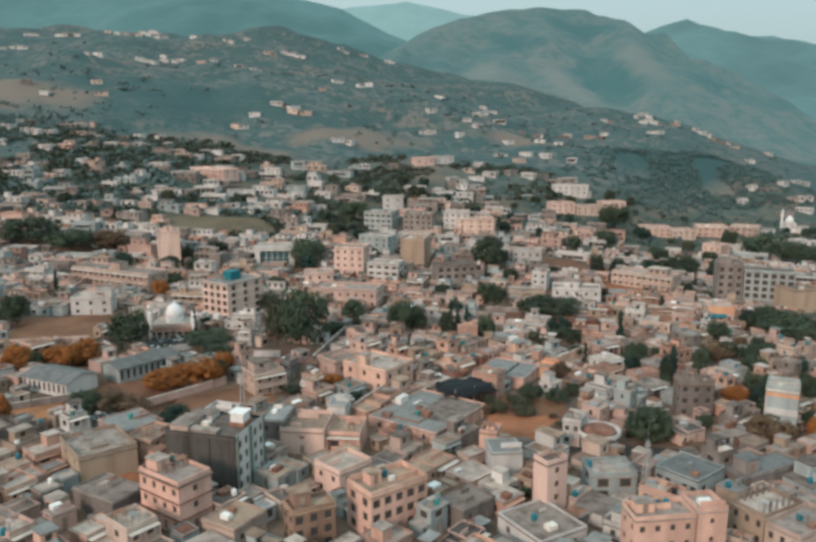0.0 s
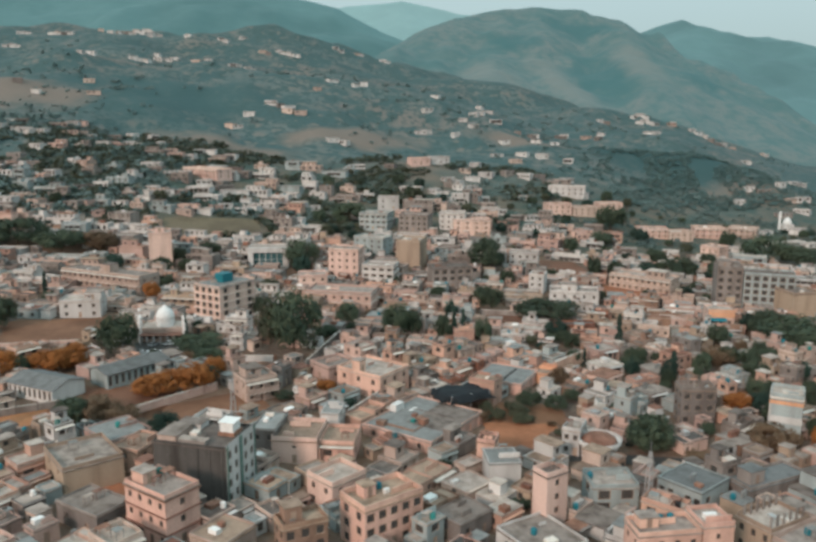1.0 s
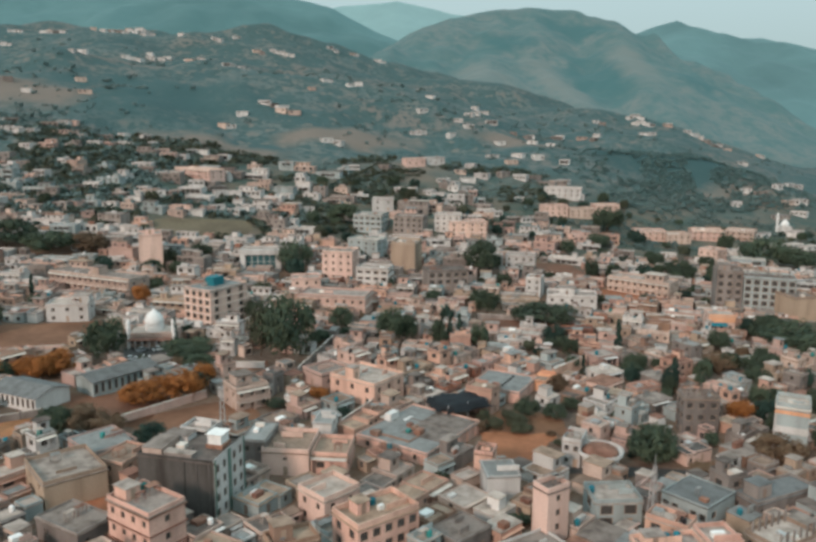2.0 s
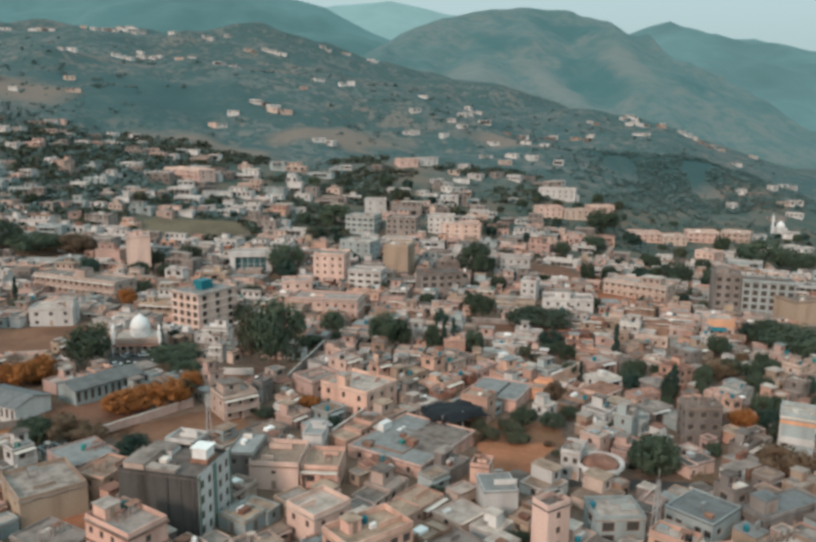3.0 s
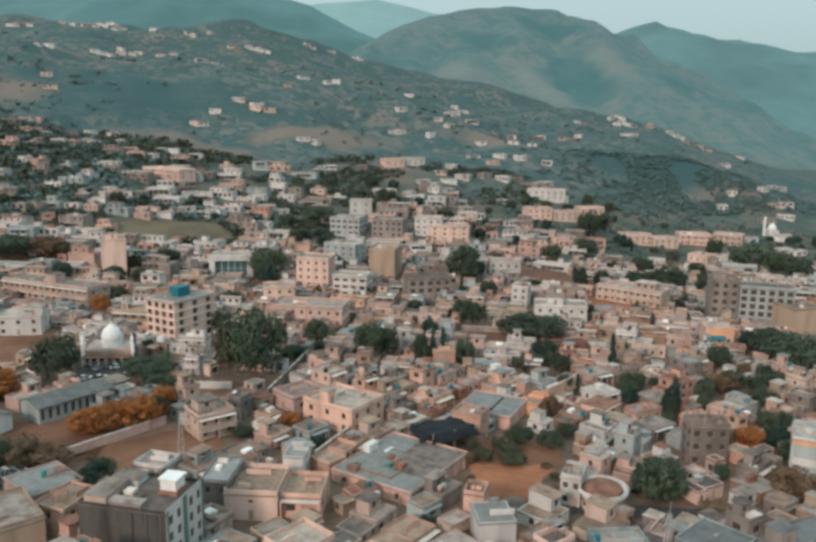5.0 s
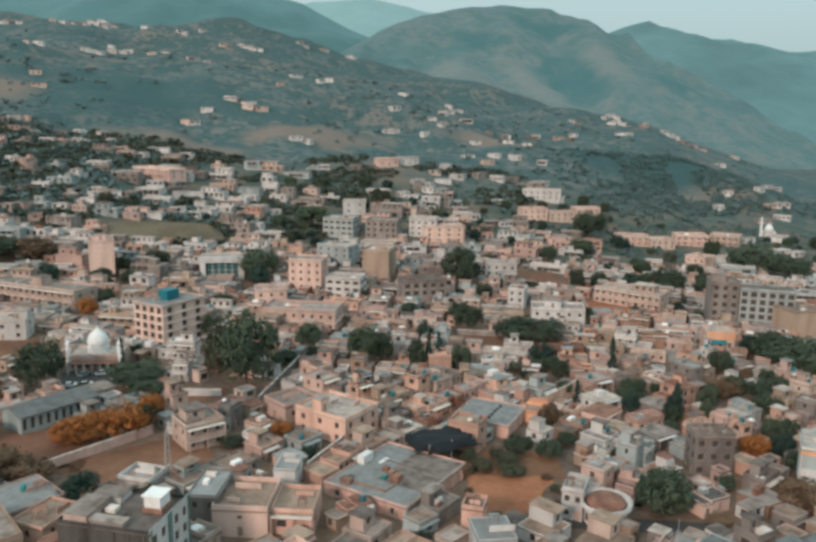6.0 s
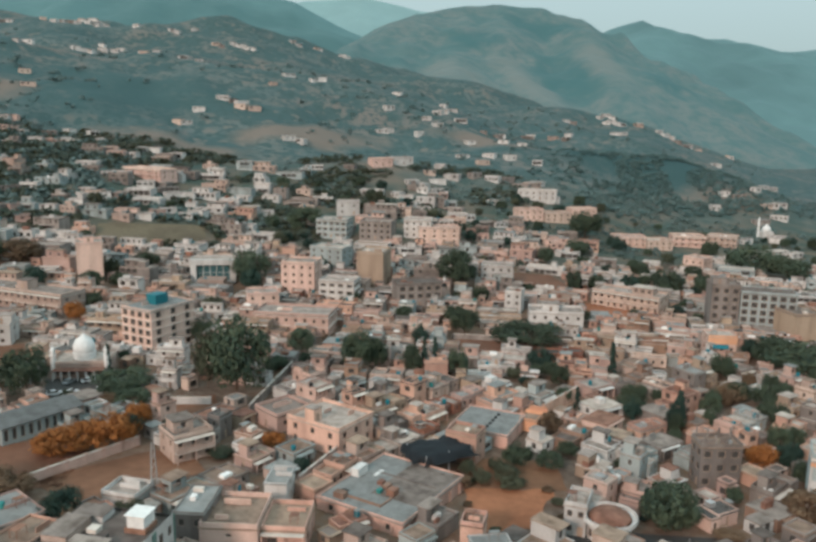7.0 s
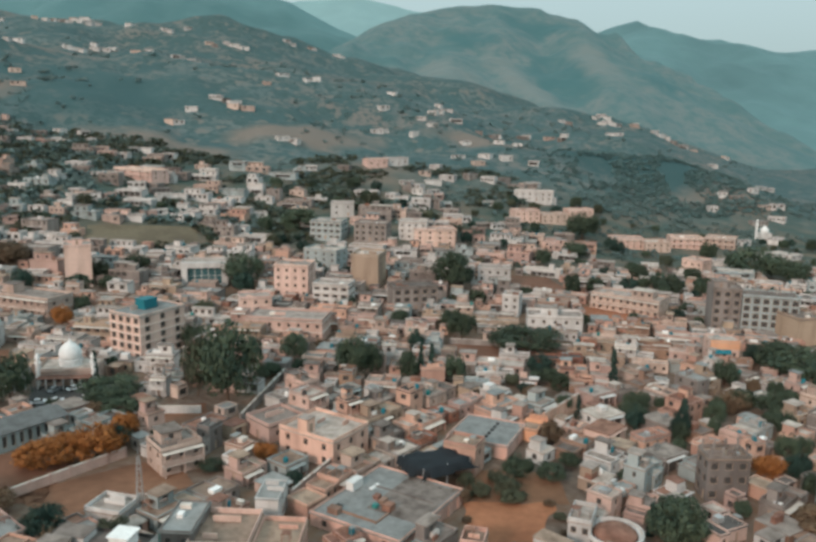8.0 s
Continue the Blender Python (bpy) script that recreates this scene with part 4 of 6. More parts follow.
def round_hall(x, y, r, h):
    """A round white house with a ring terrace and a low red-brown domed roof."""
    base = new("round_house")
    base.matrix_world = pose(x, y, float(height(x, y)), 0, 0, 0)
    PLOTS.append((x, y, 2 * r, 2 * r, 0.0))
    tagged(base, "round white house with a low red-brown domed roof", "house")
    link_mesh("wall", *lathe([(r, -2), (r, h)], 28), [WALL["white"]], base)
    link_mesh("terrace", *lathe([(r, h - 0.2), (r + 1.0, h - 0.2), (r + 1.0, h + 0.7), (r + 0.8, h + 0.7), (r + 0.8, h), (r, h)], 28), [WALL["white"]], base)
    link_mesh("roof", *lathe([(r - 0.1, h), (r * 0.92, h + 0.6), (r * 0.7, h + 1.2), (r * 0.4, h + 1.6), (0.1, h + 1.75)], 28), [ROOF["rust"]], base, smooth=True)
    for i in range(10):
        a = 6.283 * i / 10
        share("window", WINDOW, base, (r * math.sin(a) * 1.004, -r * math.cos(a) * 1.004, 1.0), (1.0, 1, 1.5), a)


def sign_block(x, y, w, d, turn, h):
    """A two-storey shop with a plain orange board and a blue awning."""
    base = house(x, y, w, d, turn, h, "pink", "pale", (3, 1, 0, 1), 0.6, None, (), False, "two-storey shop with an orange board and blue awning", name="shop", clutter=1)
    link_mesh("sign_board", *boxes((-w / 2, w / 2 + 0.05, -d / 2 - 0.2, -d / 2 - 0.01, h - 2.2, h + 0.8)), [WALL["orange"]], base)
    link_mesh("awning", [(-w * 0.45, -d / 2 - 0.01, h - 2.4), (w * 0.2, -d / 2 - 0.01, h - 2.4), (w * 0.2, -d / 2 - 1.6, h - 3.3), (-w * 0.45, -d / 2 - 1.6, h - 3.3), (-w * 0.45, -d / 2 - 0.01, h - 2.5), (w * 0.2, -d / 2 - 0.01, h - 2.5), (w * 0.2, -d / 2 - 1.6, h - 3.4), (-w * 0.45, -d / 2 - 1.6, h - 3.4)], [(3, 2, 1, 0), (4, 5, 6, 7), (2, 3, 7, 6), (1, 2, 6, 5), (3, 0, 4, 7)], [PLASTIC_BLUE], base)


def mosque(x, y, w, d, turn, h):
    """A low white prayer hall with an arcade, a drum, a ribbed onion dome and corner turrets."""
    base = house(x, y, w, d, turn, h, "cream", "pale", (7, 2, 0, 2), 0.6, None, (), False, "white mosque with a large white onion dome", name="mosque", win=(1.5, 2.2), clutter=0)
    base["category"] = "mosque"
    top = h + 0.18
    link_mesh("drum", *lathe([(3.0, top), (3.0, top + 1.6), (3.25, top + 1.65), (3.25, top + 1.9), (2.7, top + 1.95)], 24), [MARBLE], base)
    shape = [(2.75, 0), (3.05, 0.7), (3.12, 1.4), (2.95, 2.3), (2.5, 3.2), (1.85, 3.9), (1.1, 4.5), (0.45, 5.0), (0.14, 5.5), (0.1, 5.9)]
    dome = link_mesh("dome", *lathe([(r, top + 1.9 + z) for r, z in shape], 28), [MARBLE], base, smooth=True)
    link_mesh("finial", *lathe([(0.06, top + 7.75), (0.2, top + 8.0), (0.06, top + 8.3), (0.03, top + 9.2)], 8), [METAL], dome)
    for sx in (-1, 1):
        turret = link_mesh("turret", *turned(lathe([(0.7, 0), (0.7, top + 2.2), (0.95, top + 2.3), (0.95, top + 2.5), (0.6, top + 2.5), (0.6, top + 3.6), (0.75, top + 3.7), (0.5, top + 4.4), (0.05, top + 5.2)], 10), (sx * (w / 2 - 0.4), -d / 2 + 0.4, 0), 0), [MARBLE], base)
    link_mesh("canopy_slab", *boxes((-w * 0.46, w * 0.46, -d / 2 - 3.0, -d / 2, 3.1, 3.3)), [ROOF["rust"]], base)
    for i in range(7):
        u = -w * 0.44 + i * w * 0.88 / 6
        link_mesh("arcade_post", *boxes((u - 0.18, u + 0.18, -d / 2 - 2.9, -d / 2 - 2.55, -2, 3.1)), [WALL["white"]], base)


def canopy(x, y, w, d, turn):
    """A dark shade cloth drawn over posts, sagging between them, with a ragged edge."""
    z = float(height(x, y))
    base = new("shade_canopy")
    base.matrix_world = pose(x, y, z, 0, 0, turn)
    tagged(base, "black shade cloth stretched over posts beside the hall", "canopy")
    PLOTS.append((x, y, w, d, radians(turn)))
    n = 16
    verts, faces = [], []
    for layer in (0, -0.08):
        for j in range(n + 1):
            for i in range(n + 1):
                u, v = i / n - 0.5, j / n - 0.5
                rag = 1 + (0.24 * float(vnoise(np.array(round(u * 7) * 1.7 + 3), np.array(round(v * 7) * 1.3), 3)) if max(abs(u), abs(v)) > 0.4 else 0)
                drop = 1.5 if max(abs(u), abs(v)) > 0.49 else 0.0
                verts.append((u * w * rag, v * d * rag, 5.4 - drop + layer + 0.25 * math.cos(math.pi * u) * math.cos(math.pi * v) + 0.25 * float(vnoise(np.array(u * 6), np.array(v * 6), 8))))
    m = (n + 1) ** 2
    for j in range(n):
        for i in range(n):
            q = (j * (n + 1) + i, j * (n + 1) + i + 1, (j + 1) * (n + 1) + i + 1, (j + 1) * (n + 1) + i)
            faces += [q, tuple(m + k for k in q[::-1])]
    link_mesh("cloth", verts, faces, [SHADE_NET], base, smooth=True)
    for sx in (-1, 0, 1):
        for sy in (-1, 1):
            link_mesh("post", *boxes((sx * w * 0.44 - 0.1, sx * w * 0.44 + 0.1, sy * d * 0.42 - 0.1, sy * d * 0.42 + 0.1, -1, 5.75)), [METAL], base)


def mast(x, y, h):
    """A lattice mast: four tapering legs tied by braces."""
    base = new("lattice_mast")
    base.matrix_world = pose(x, y, float(height(x, y)), 0, 0, 20)
    tagged(base, "slim steel lattice mast standing among houses", "mast")

    def bar(name, a, b, r):
        a, b = Vector(a), Vector(b)
        q = (b - a).to_track_quat("Z", "Y")
        v = [p + q @ Vector((sx * r, sy * r, 0)) for p in (a, b) for sx, sy in ((-1, -1), (1, -1), (1, 1), (-1, 1))]
        link_mesh(name, [tuple(p) for p in v], [(3, 2, 1, 0), (4, 5, 6, 7), (0, 1, 5, 4), (1, 2, 6, 5), (2, 3, 7, 6), (3, 0, 4, 7)], [METAL], base)
    wide, slim = 0.85, 0.22
    ring_at = [(sx, sy) for sx, sy in ((-1, -1), (1, -1), (1, 1), (-1, 1))]
    for sx, sy in ring_at:
        bar("leg", (sx * wide, sy * wide, -1), (sx * slim, sy * slim, h), 0.07)
    levels = 7
    for k in range(levels):
        f0, f1 = k / levels, (k + 1) / levels
        r0, r1 = wide + (slim - wide) * f0, wide + (slim - wide) * f1
        for i in range(4):
            (ax, ay), (bx, by) = ring_at[i], ring_at[(i + 1) % 4]
            bar("brace", (ax * r0, ay * r0, f0 * h), (bx * r1, by * r1, f1 * h), 0.035)
    bar("antenna", (0, 0, h - 0.5), (0, 0, h + 2), 0.05)


def long_wall(x0, y0, x1, y1, h, wall):
    """A boundary wall on the ground from one place to another, with piers and a coping."""
    a = math.atan2(y1 - y0, x1 - x0)
    run = math.hypot(x1 - x0, y1 - y0)
    base = new("boundary_wall")
    base.matrix_world = pose(x0, y0, float(height(x0, y0)), 0, 0, math.degrees(a))
    tagged(base, f"long {COLOUR_WORD[wall]} boundary wall with piers", "wall")
    PLOTS.append(((x0 + x1) / 2, (y0 + y1) / 2, run, 0.8, a))
    slope = (float(height(x1, y1)) - float(height(x0, y0))) / run
    n = max(2, int(run / 4))

    def strip(y, z0, z1, u0, u1):
        v = [(u, s * y, slope * u + z) for u in (u0, u1) for s, z in ((-1, z0), (1, z0), (1, z1), (-1, z1))]
        return v, [(3, 2, 1, 0), (4, 5, 6, 7), (0, 1, 5, 4), (1, 2, 6, 5), (2, 3, 7, 6), (3, 0, 4, 7)]
    link_mesh("wall", *strip(0.13, -2, h, 0, run), [WALL[wall]], base)
    link_mesh("coping", *strip(0.2, h, h + 0.12, 0, run), [TRIM], base)
    for i in range(n + 1):
        u = i * run / n
        link_mesh("pier", *strip(0.22, -2, h + 0.3, u - 0.2, u + 0.2), [WALL[wall]], base)


CAR_PAINT = [surface("white_car_paint", (0.62, 0.63, 0.64), rough=0.3, vary=0.1, stain=0.05, bump=0), surface("grey_car_paint", (0.2, 0.21, 0.22), rough=0.3, vary=0.2, stain=0.05, bump=0)]
RUBBER = surface("tyre_rubber", (0.02, 0.02, 0.02), vary=0.1, stain=0.2)


def car(x, y, turn, white=True):
    """A parked saloon car: body, glasshouse, wheels."""
    base = new("car")
    base.matrix_world = pose(x, y, float(height(x, y)) + 0.02, 0, 0, turn)
    tagged(base, f"{'white' if white else 'dark grey'} saloon car parked in the yard", "car", group="parked cars")
    side = [(-2.1, 0.35), (-2.15, 0.7), (-1.9, 0.92), (-1.0, 0.98), (0.95, 0.98), (1.9, 0.88), (2.15, 0.65), (2.1, 0.35)]
    verts = [(p, s * 0.85, q) for s in (-1, 1) for p, q in side]
    n = len(side)
    faces = [tuple(range(n))[::-1], tuple(range(n, 2 * n))] + [(i, (i + 1) % n, n + (i + 1) % n, n + i) for i in range(n)]
    body = link_mesh("body", verts, faces, [CAR_PAINT[0 if white else 1]], base)
    top = [(-1.7, 0.95, 0.8), (-1.05, 1.42, 0.62), (0.35, 1.45, 0.62), (1.05, 0.97, 0.8)]
    verts = [(p, s * k, q) for s in (-1, 1) for p, q, k in top]
    link_mesh("glasshouse", verts, [(3, 2, 1, 0), (4, 5, 6, 7), (0, 1, 5, 4), (1, 2, 6, 5), (2, 3, 7, 6)], [GLASS, CAR_PAINT[0 if white else 1]], base, [0, 0, 0, 1, 0])
    for px in (-1.3, 1.3):
        for s in (-1, 1):
            v, f = lathe([(0.2, -0.1), (0.32, -0.09), (0.32, 0.09), (0.2, 0.1)], 12)
            link_mesh("wheel", [(px + a, s * 0.78 + c, 0.32 + b) for a, b, c in v], f, [RUBBER], base)


class Rows:
    """Many houses gathered into one mesh."""

    def __init__(self):
        self.verts, self.faces, self.slots = [], [], []
        self.names = [("w", k) for k in WALL_MANY] + [("r", k) for k in ROOF_MANY] + [("g", ""), ("b", ""), ("t", "")]

    def add(self, data, slot, x, y, z, a):
        v, f = turned(data, (x, y, z), a)
        k = len(self.verts)
        self.verts += v
        self.faces += [tuple(k + i for i in q) for q in f]
        self.slots += [self.names.index(slot)] * len(f)

    def house(self, x, y, w, d, turn, h, wall, roof, rng, parapet=0.5, extra=True):
        z, a = float(height(x, y)), radians(turn)
        PLOTS.append((x, y, w, d, a))
        o = 0.12
        self.add(boxes((-w / 2, w / 2, -d / 2, d / 2, -1.6, h)), ("w", wall), x, y, z, a)
        self.add(boxes((-w / 2 - o, w / 2 + o, -d / 2 - o, d / 2 + o, h, h + 0.2)), ("r", roof), x, y, z, a)
        if parapet:
            self.add(ring(w, d, 0.18, h + 0.2, h + 0.2 + parapet), ("w", wall), x, y, z, a)
        storeys = max(1, round(h / 3.2))
        rise = h / storeys
        for s in range(storeys):
            v = s * rise + 0.9
            form = rng.random()
            if form < (0.34 if extra else 0.08):
                # a veranda: a slab on posts, the shade behind painted as a dark band
                out, top = rng.uniform(0.9, 1.7), (s + 1) * rise - rng.uniform(0.15, 0.4)
                u0, u1 = -w / 2 + rng.uniform(0, 0.25) * w, w / 2 - rng.uniform(0, 0.25) * w
                self.add(boxes((u0, u1, -d / 2 - out, -d / 2 - 0.02, top, top + 0.16)), ("w", rng.choice((wall, "white"))), x, y, z, a)
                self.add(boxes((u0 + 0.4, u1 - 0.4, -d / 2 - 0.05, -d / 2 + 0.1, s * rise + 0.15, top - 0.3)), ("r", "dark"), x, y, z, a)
                n = max(2, int((u1 - u0) / 2.8))
                self.add(boxes(*[(u0 + 0.1 + i * (u1 - u0 - 0.4) / n, u0 + 0.32 + i * (u1 - u0 - 0.4) / n, -d / 2 - out + 0.03, -d / 2 - out + 0.25, s * rise - (1.5 if s == 0 else 0), top) for i in range(n + 1)]), ("w", wall), x, y, z, a)
                if s:
                    self.add(boxes((u0, u1, -d / 2 - out, -d / 2 - out + 0.1, s * rise, s * rise + 0.8), (u0, u1, -d / 2 - out, -d / 2 - 0.02, s * rise - 0.16, s * rise)), ("w", wall), x, y, z, a)
            elif form < 0.92:
                n = max(1, int(w / rng.choice((2.6, 3.4, 4.6))))
                q, tall = rng.uniform(0.45, 1.1), rng.choice((1.1, 1.3, 1.8))
                for i in range(n):
                    u = (i + 0.5) / n * w - w / 2 + rng.uniform(-0.2, 0.2)
                    if rng.random() < 0.8:
                        self.add(boxes((u - q, u + q, -d / 2 - 0.05, -d / 2 + 0.1, v, v + tall)), ("g", ""), x, y, z, a)
                if rng.random() < 0.5:
                    self.add(boxes((-w / 2, w / 2, -d / 2 - 0.6, -d / 2 - 0.02, v + tall + 0.1, v + tall + 0.2)), ("w", wall), x, y, z, a)
            for i in range(max(1, int(d / 4))):
                u = (i + 0.5) / max(1, int(d / 4)) * d - d / 2
                if rng.random() < 0.5:
                    self.add(boxes((-w / 2 - 0.05, -w / 2 + 0.1, u - 0.55, u + 0.55, v, v + 1.3)), ("g", ""), x, y, z, a)
        if extra and w > 7 and rng.random() < 0.32:
            # rooms over part of the roof
            uw, ud, side = w * rng.uniform(0.4, 0.7), d * rng.uniform(0.4, 0.75), rng.choice((-1, 1))
            ux, uy = side * (w - uw) / 2 * 0.96, (d - ud) / 2 * 0.96
            tall = h + 0.2 + rng.uniform(2.4, 3.0)
            self.add(boxes((ux - uw / 2, ux + uw / 2, uy - ud / 2, uy + ud / 2, h + 0.2, tall)), ("w", wall), x, y, z, a)
            self.add(boxes((ux - uw / 2 - 0.2, ux + uw / 2 + 0.2, uy - ud / 2 - rng.uniform(0.2, 1.2), uy + ud / 2 + 0.2, tall, tall + 0.16)), ("r", roof), x, y, z, a)
            n = max(1, int(uw / 2.8))
            self.add(boxes(*[((i + 0.5) / n * uw - uw / 2 + ux - 0.5, (i + 0.5) / n * uw - uw / 2 + ux + 0.5, uy - ud / 2 - 0.05, uy - ud / 2 + 0.1, h + 0.9, h + 2.2) for i in range(n)]), ("g", ""), x, y, z, a)
        if extra and rng.random() < 0.3:
            sx, sy, sw = rng.uniform(-0.25, 0.25) * w, rng.uniform(-0.1, 0.25) * d, rng.uniform(2.2, 3.6)
            self.add(boxes((sx - sw / 2, sx + sw / 2, sy - 1.4, sy + 1.4, h + 0.2, h + 2.6)), ("w", wall), x, y, z, a)
            self.add(boxes((sx - sw / 2 - 0.2, sx + sw / 2 + 0.2, sy - 1.6, sy + 1.6, h + 2.6, h + 2.75)), ("r", roof), x, y, z, a)
        for i in range(rng.choice((0, 1, 2)) if extra else 0):
            cx, cy, cw, cd = rng.uniform(-0.3, 0.3) * w, rng.uniform(-0.3, 0.3) * d, rng.uniform(0.5, 1.6), rng.uniform(0.1, 1.2)
            self.add(boxes((cx - cw, cx + cw, cy - cd, cy + cd, h + 0.2, h + rng.uniform(0.7, 1.9))), rng.choice((("w", wall), ("w", "white"), ("r", "sheet"), ("r", "rust"))), x, y, z, a)
        if extra and rng.random() < 0.28:
            tx, ty = rng.uniform(-0.35, 0.35) * w, rng.uniform(-0.3, 0.3) * d
            v, f = lathe([(r * 1.0, q * 1.3) for r, q in TANK_PROFILE], 8)
            self.add(([(p[0] + tx, p[1] + ty, p[2] + h + 0.2) for p in v], f), (rng.choice("bbbt"), ""), x, y, z, a)

    def cluster(self, x, y, w, d, turn, h, wall, roof, rng):
        """A house with a lower wing and a walled yard on one lot."""
        a = radians(turn)
        c, s = math.cos(a), math.sin(a)
        f, g = rng.uniform(0.45, 0.7), rng.uniform(0.78, 1.0)
        side = rng.choice((-1, 1))
        at = lambda u, v: (x + c * u - s * v, y + s * u + c * v)
        q = at(side * w * (1 - f) / 2, d * (1 - g) / 2)
        self.house(*q, w * f, d * g, turn, h, wall, roof, rng, rng.choice((0.3, 0.5, 0.8)))
        q = at(-side * w * f / 2, d * 0.06)
        self.house(*q, w * (1 - f) - 0.1, d * 0.86, turn, rng.choice((2.3, 2.6, 2.9)), wall if rng.random() < 0.6 else rng.choice(("cream", "grey", "pink", "white")), rng.choice(("concrete", "pale", "sheet", "tan", roof)), rng, rng.choice((0.2, 0.4)), rng.random() < 0.4)
        z = float(height(x, y))
        for p in (boxes((-w / 2, w / 2, -d / 2, -d / 2 + 0.18, -2, 1.9)),):
            self.add(p, ("w", wall), x, y, z, a)

    def link(self, name, label, category):
        mats = [WALL_MANY[k] if t == "w" else ROOF_MANY[k] if t == "r" else {"g": GLASS, "b": PLASTIC_BLUE, "t": TANK_WHITE}[t] for t, k in self.names]
        return tagged(link_mesh(name, self.verts, self.faces, mats, slots=self.slots), label, category, kind="stuff")


SLOPE = Rows()
slope_rng = random.Random(8)


def hill_house(x, y, w, wall="white"):
    """A few low houses close together on a slope."""
    n = max(1, round(w / 6.5))
    wall = {"peach": "white", "cream": "white", "pink": slope_rng.choice(("pink", "white", "grey", "white"))}.get(wall, wall)
    for i in range(n):
        q = slope_rng.uniform(6.5, 12.5)
        k = wall if slope_rng.random() < 0.5 else slope_rng.choice(("white", "white", "white", "cream", "grey"))
        SLOPE.house(x + (i - (n - 1) / 2) * 7 + slope_rng.uniform(-2, 2), y + slope_rng.uniform(-9, 9), q, slope_rng.uniform(4.5, 7), slope_rng.uniform(-40, 40), slope_rng.choice((2.3, 2.5, 2.8, 3.2)), k, slope_rng.choice(("pale", "concrete", "concrete", "sheet")), slope_rng, 0.3, False)


# ---- fields, bare plots and streets ----
patch('soil_plot', 29.0, 192.4, 16.5, 18.5, -8, SOIL, 'bare orange-brown earth plot among the houses', 'field', uneven=0.32, ragged=3.5)
patch('field', 32.7, 208.2, 20.7, 14.3, -5, FIELD, 'rough brown ground with dry bushes', 'field')
patch('field', -121.5, 277.5, 36.0, 36.0, 17, FIELD, 'brown ploughed field behind a wall', 'field')
patch('field', -96.3, 199.5, 12.5, 12.6, 55, SOIL, 'bare orange earth yard', 'field')
patch('field', -51.9, 206.5, 31.3, 16.5, 34, FIELD, 'brown bare field beside a long wall', 'field')
patch('soil_plot', -61, 158, 9, 13, 40, SOIL, 'bare orange earth yard between houses', 'field')
patch('field', -106.5, 448.6, 52.5, 28.7, 16, GRASS, 'dull green meadow between the houses', 'field')
patch('soil_plot', -48.3, 246.5, 18.7, 13.7, 17, FIELD, 'bare brown earth strip beside the road', 'field')
patch('field', 50.7, 308.7, 40.8, 15.9, 10, FIELD, 'brown earth strip', 'field')
patch('field', 78.1, 406.9, 27.9, 29.4, 7, FIELD, 'brown open ground', 'field')
patch('field', 107.7, 358.5, 33.9, 19.4, -11, SOIL, 'red-brown earth yard', 'field')
patch('field', -78.5, 210.8, 30.3, 23.2, 4, FIELD, 'brown earth yard under trees', 'field')
patch('parking_yard', -75.6, 262.7, 26.7, 16.3, 19, ASPHALT, 'grey asphalt yard with parked cars', 'yard')
patch('lane', 56.1, 179.2, 42.4, 5.5, -6, ASPHALT, 'dark asphalt street between the buildings', 'road')

# ---- landmark buildings, nearest first ----

# pink corner house with a railed gallery
house(-44.8, 143.4, 7.7, 11.7, 54, 10, wall='salmon', roof='pale', windows=(1, 0, 1, 4), stair=(-1.2, 3.5, 3, 3.4, 2.5), tanks=((2.2, 3.5, 1),), ledge=True)
house(-4.0, 143.5, 13.2, 8.2, 37, 8.6, wall='salmon', roof='tan', windows=(5, 2, 2, 2), parapet=1.1, stair=(-2.5, 1.5, 2.6, 2.6, 2.4), tanks=((-0.6, 2.2, 0), (0.8, 2.2, 0)), win=(1.7, 1.7))
house(-18.0, 134.8, 8.2, 5.0, 27, 8, wall='brown', roof='tan', windows=(3, 2, 0, 2), win=(1.6, 1.7), stair=(-1.5, 0.8, 3.2, 2.8, 3.0))
house(44.6, 131.4, 11.2, 6.0, 8, 9.6, wall='salmon', roof='pale', windows=(4, 1, 2, 2), win=(1.0, 1.2), stair=(-2.6, 1.0, 3.4, 2.6, 2.0), tanks=((0.2, 1.6, 0), (2.2, 1.8, 0)), label='three-storey salmon-pink house with blue roof tanks')
house(53.2, 132.8, 5.6, 6.4, 8, 10.6, wall='salmon', roof='pale', windows=(1, 1, 1, 0), win=(0.8, 1.0), label='tall plain salmon-pink wing of the tank house')

# apartment block with a white-green facade and bare concrete flank
apartment_block(-41.4, 161.9, 12.4, 16.3, 75, 12)
house(-24.0, 180.6, 10.4, 12.0, -6, 5.2, wall='rose', roof='tan', windows=(1, 2, 0, 0), win=(1.0, 0.6), parapet=1.0)
house(-14.6, 180.6, 8.0, 10.0, -6, 4.2, wall='salmon', roof='tan', windows=(2, 2, 0, 0), win=(2.0, 1.6), parapet=0.9, veranda=True)
house(-68.4, 165.9, 12.3, 14.0, 38, 5.6, wall='tan', roof='concrete', windows=(0, 2, 0, 2))
house(-66.9, 182.6, 10.8, 12.0, 46, 4.2, wall='pink', roof='sheet', windows=(2, 1, 1, 2), parapet=0.3, tanks=((0.5, 1, 1),))
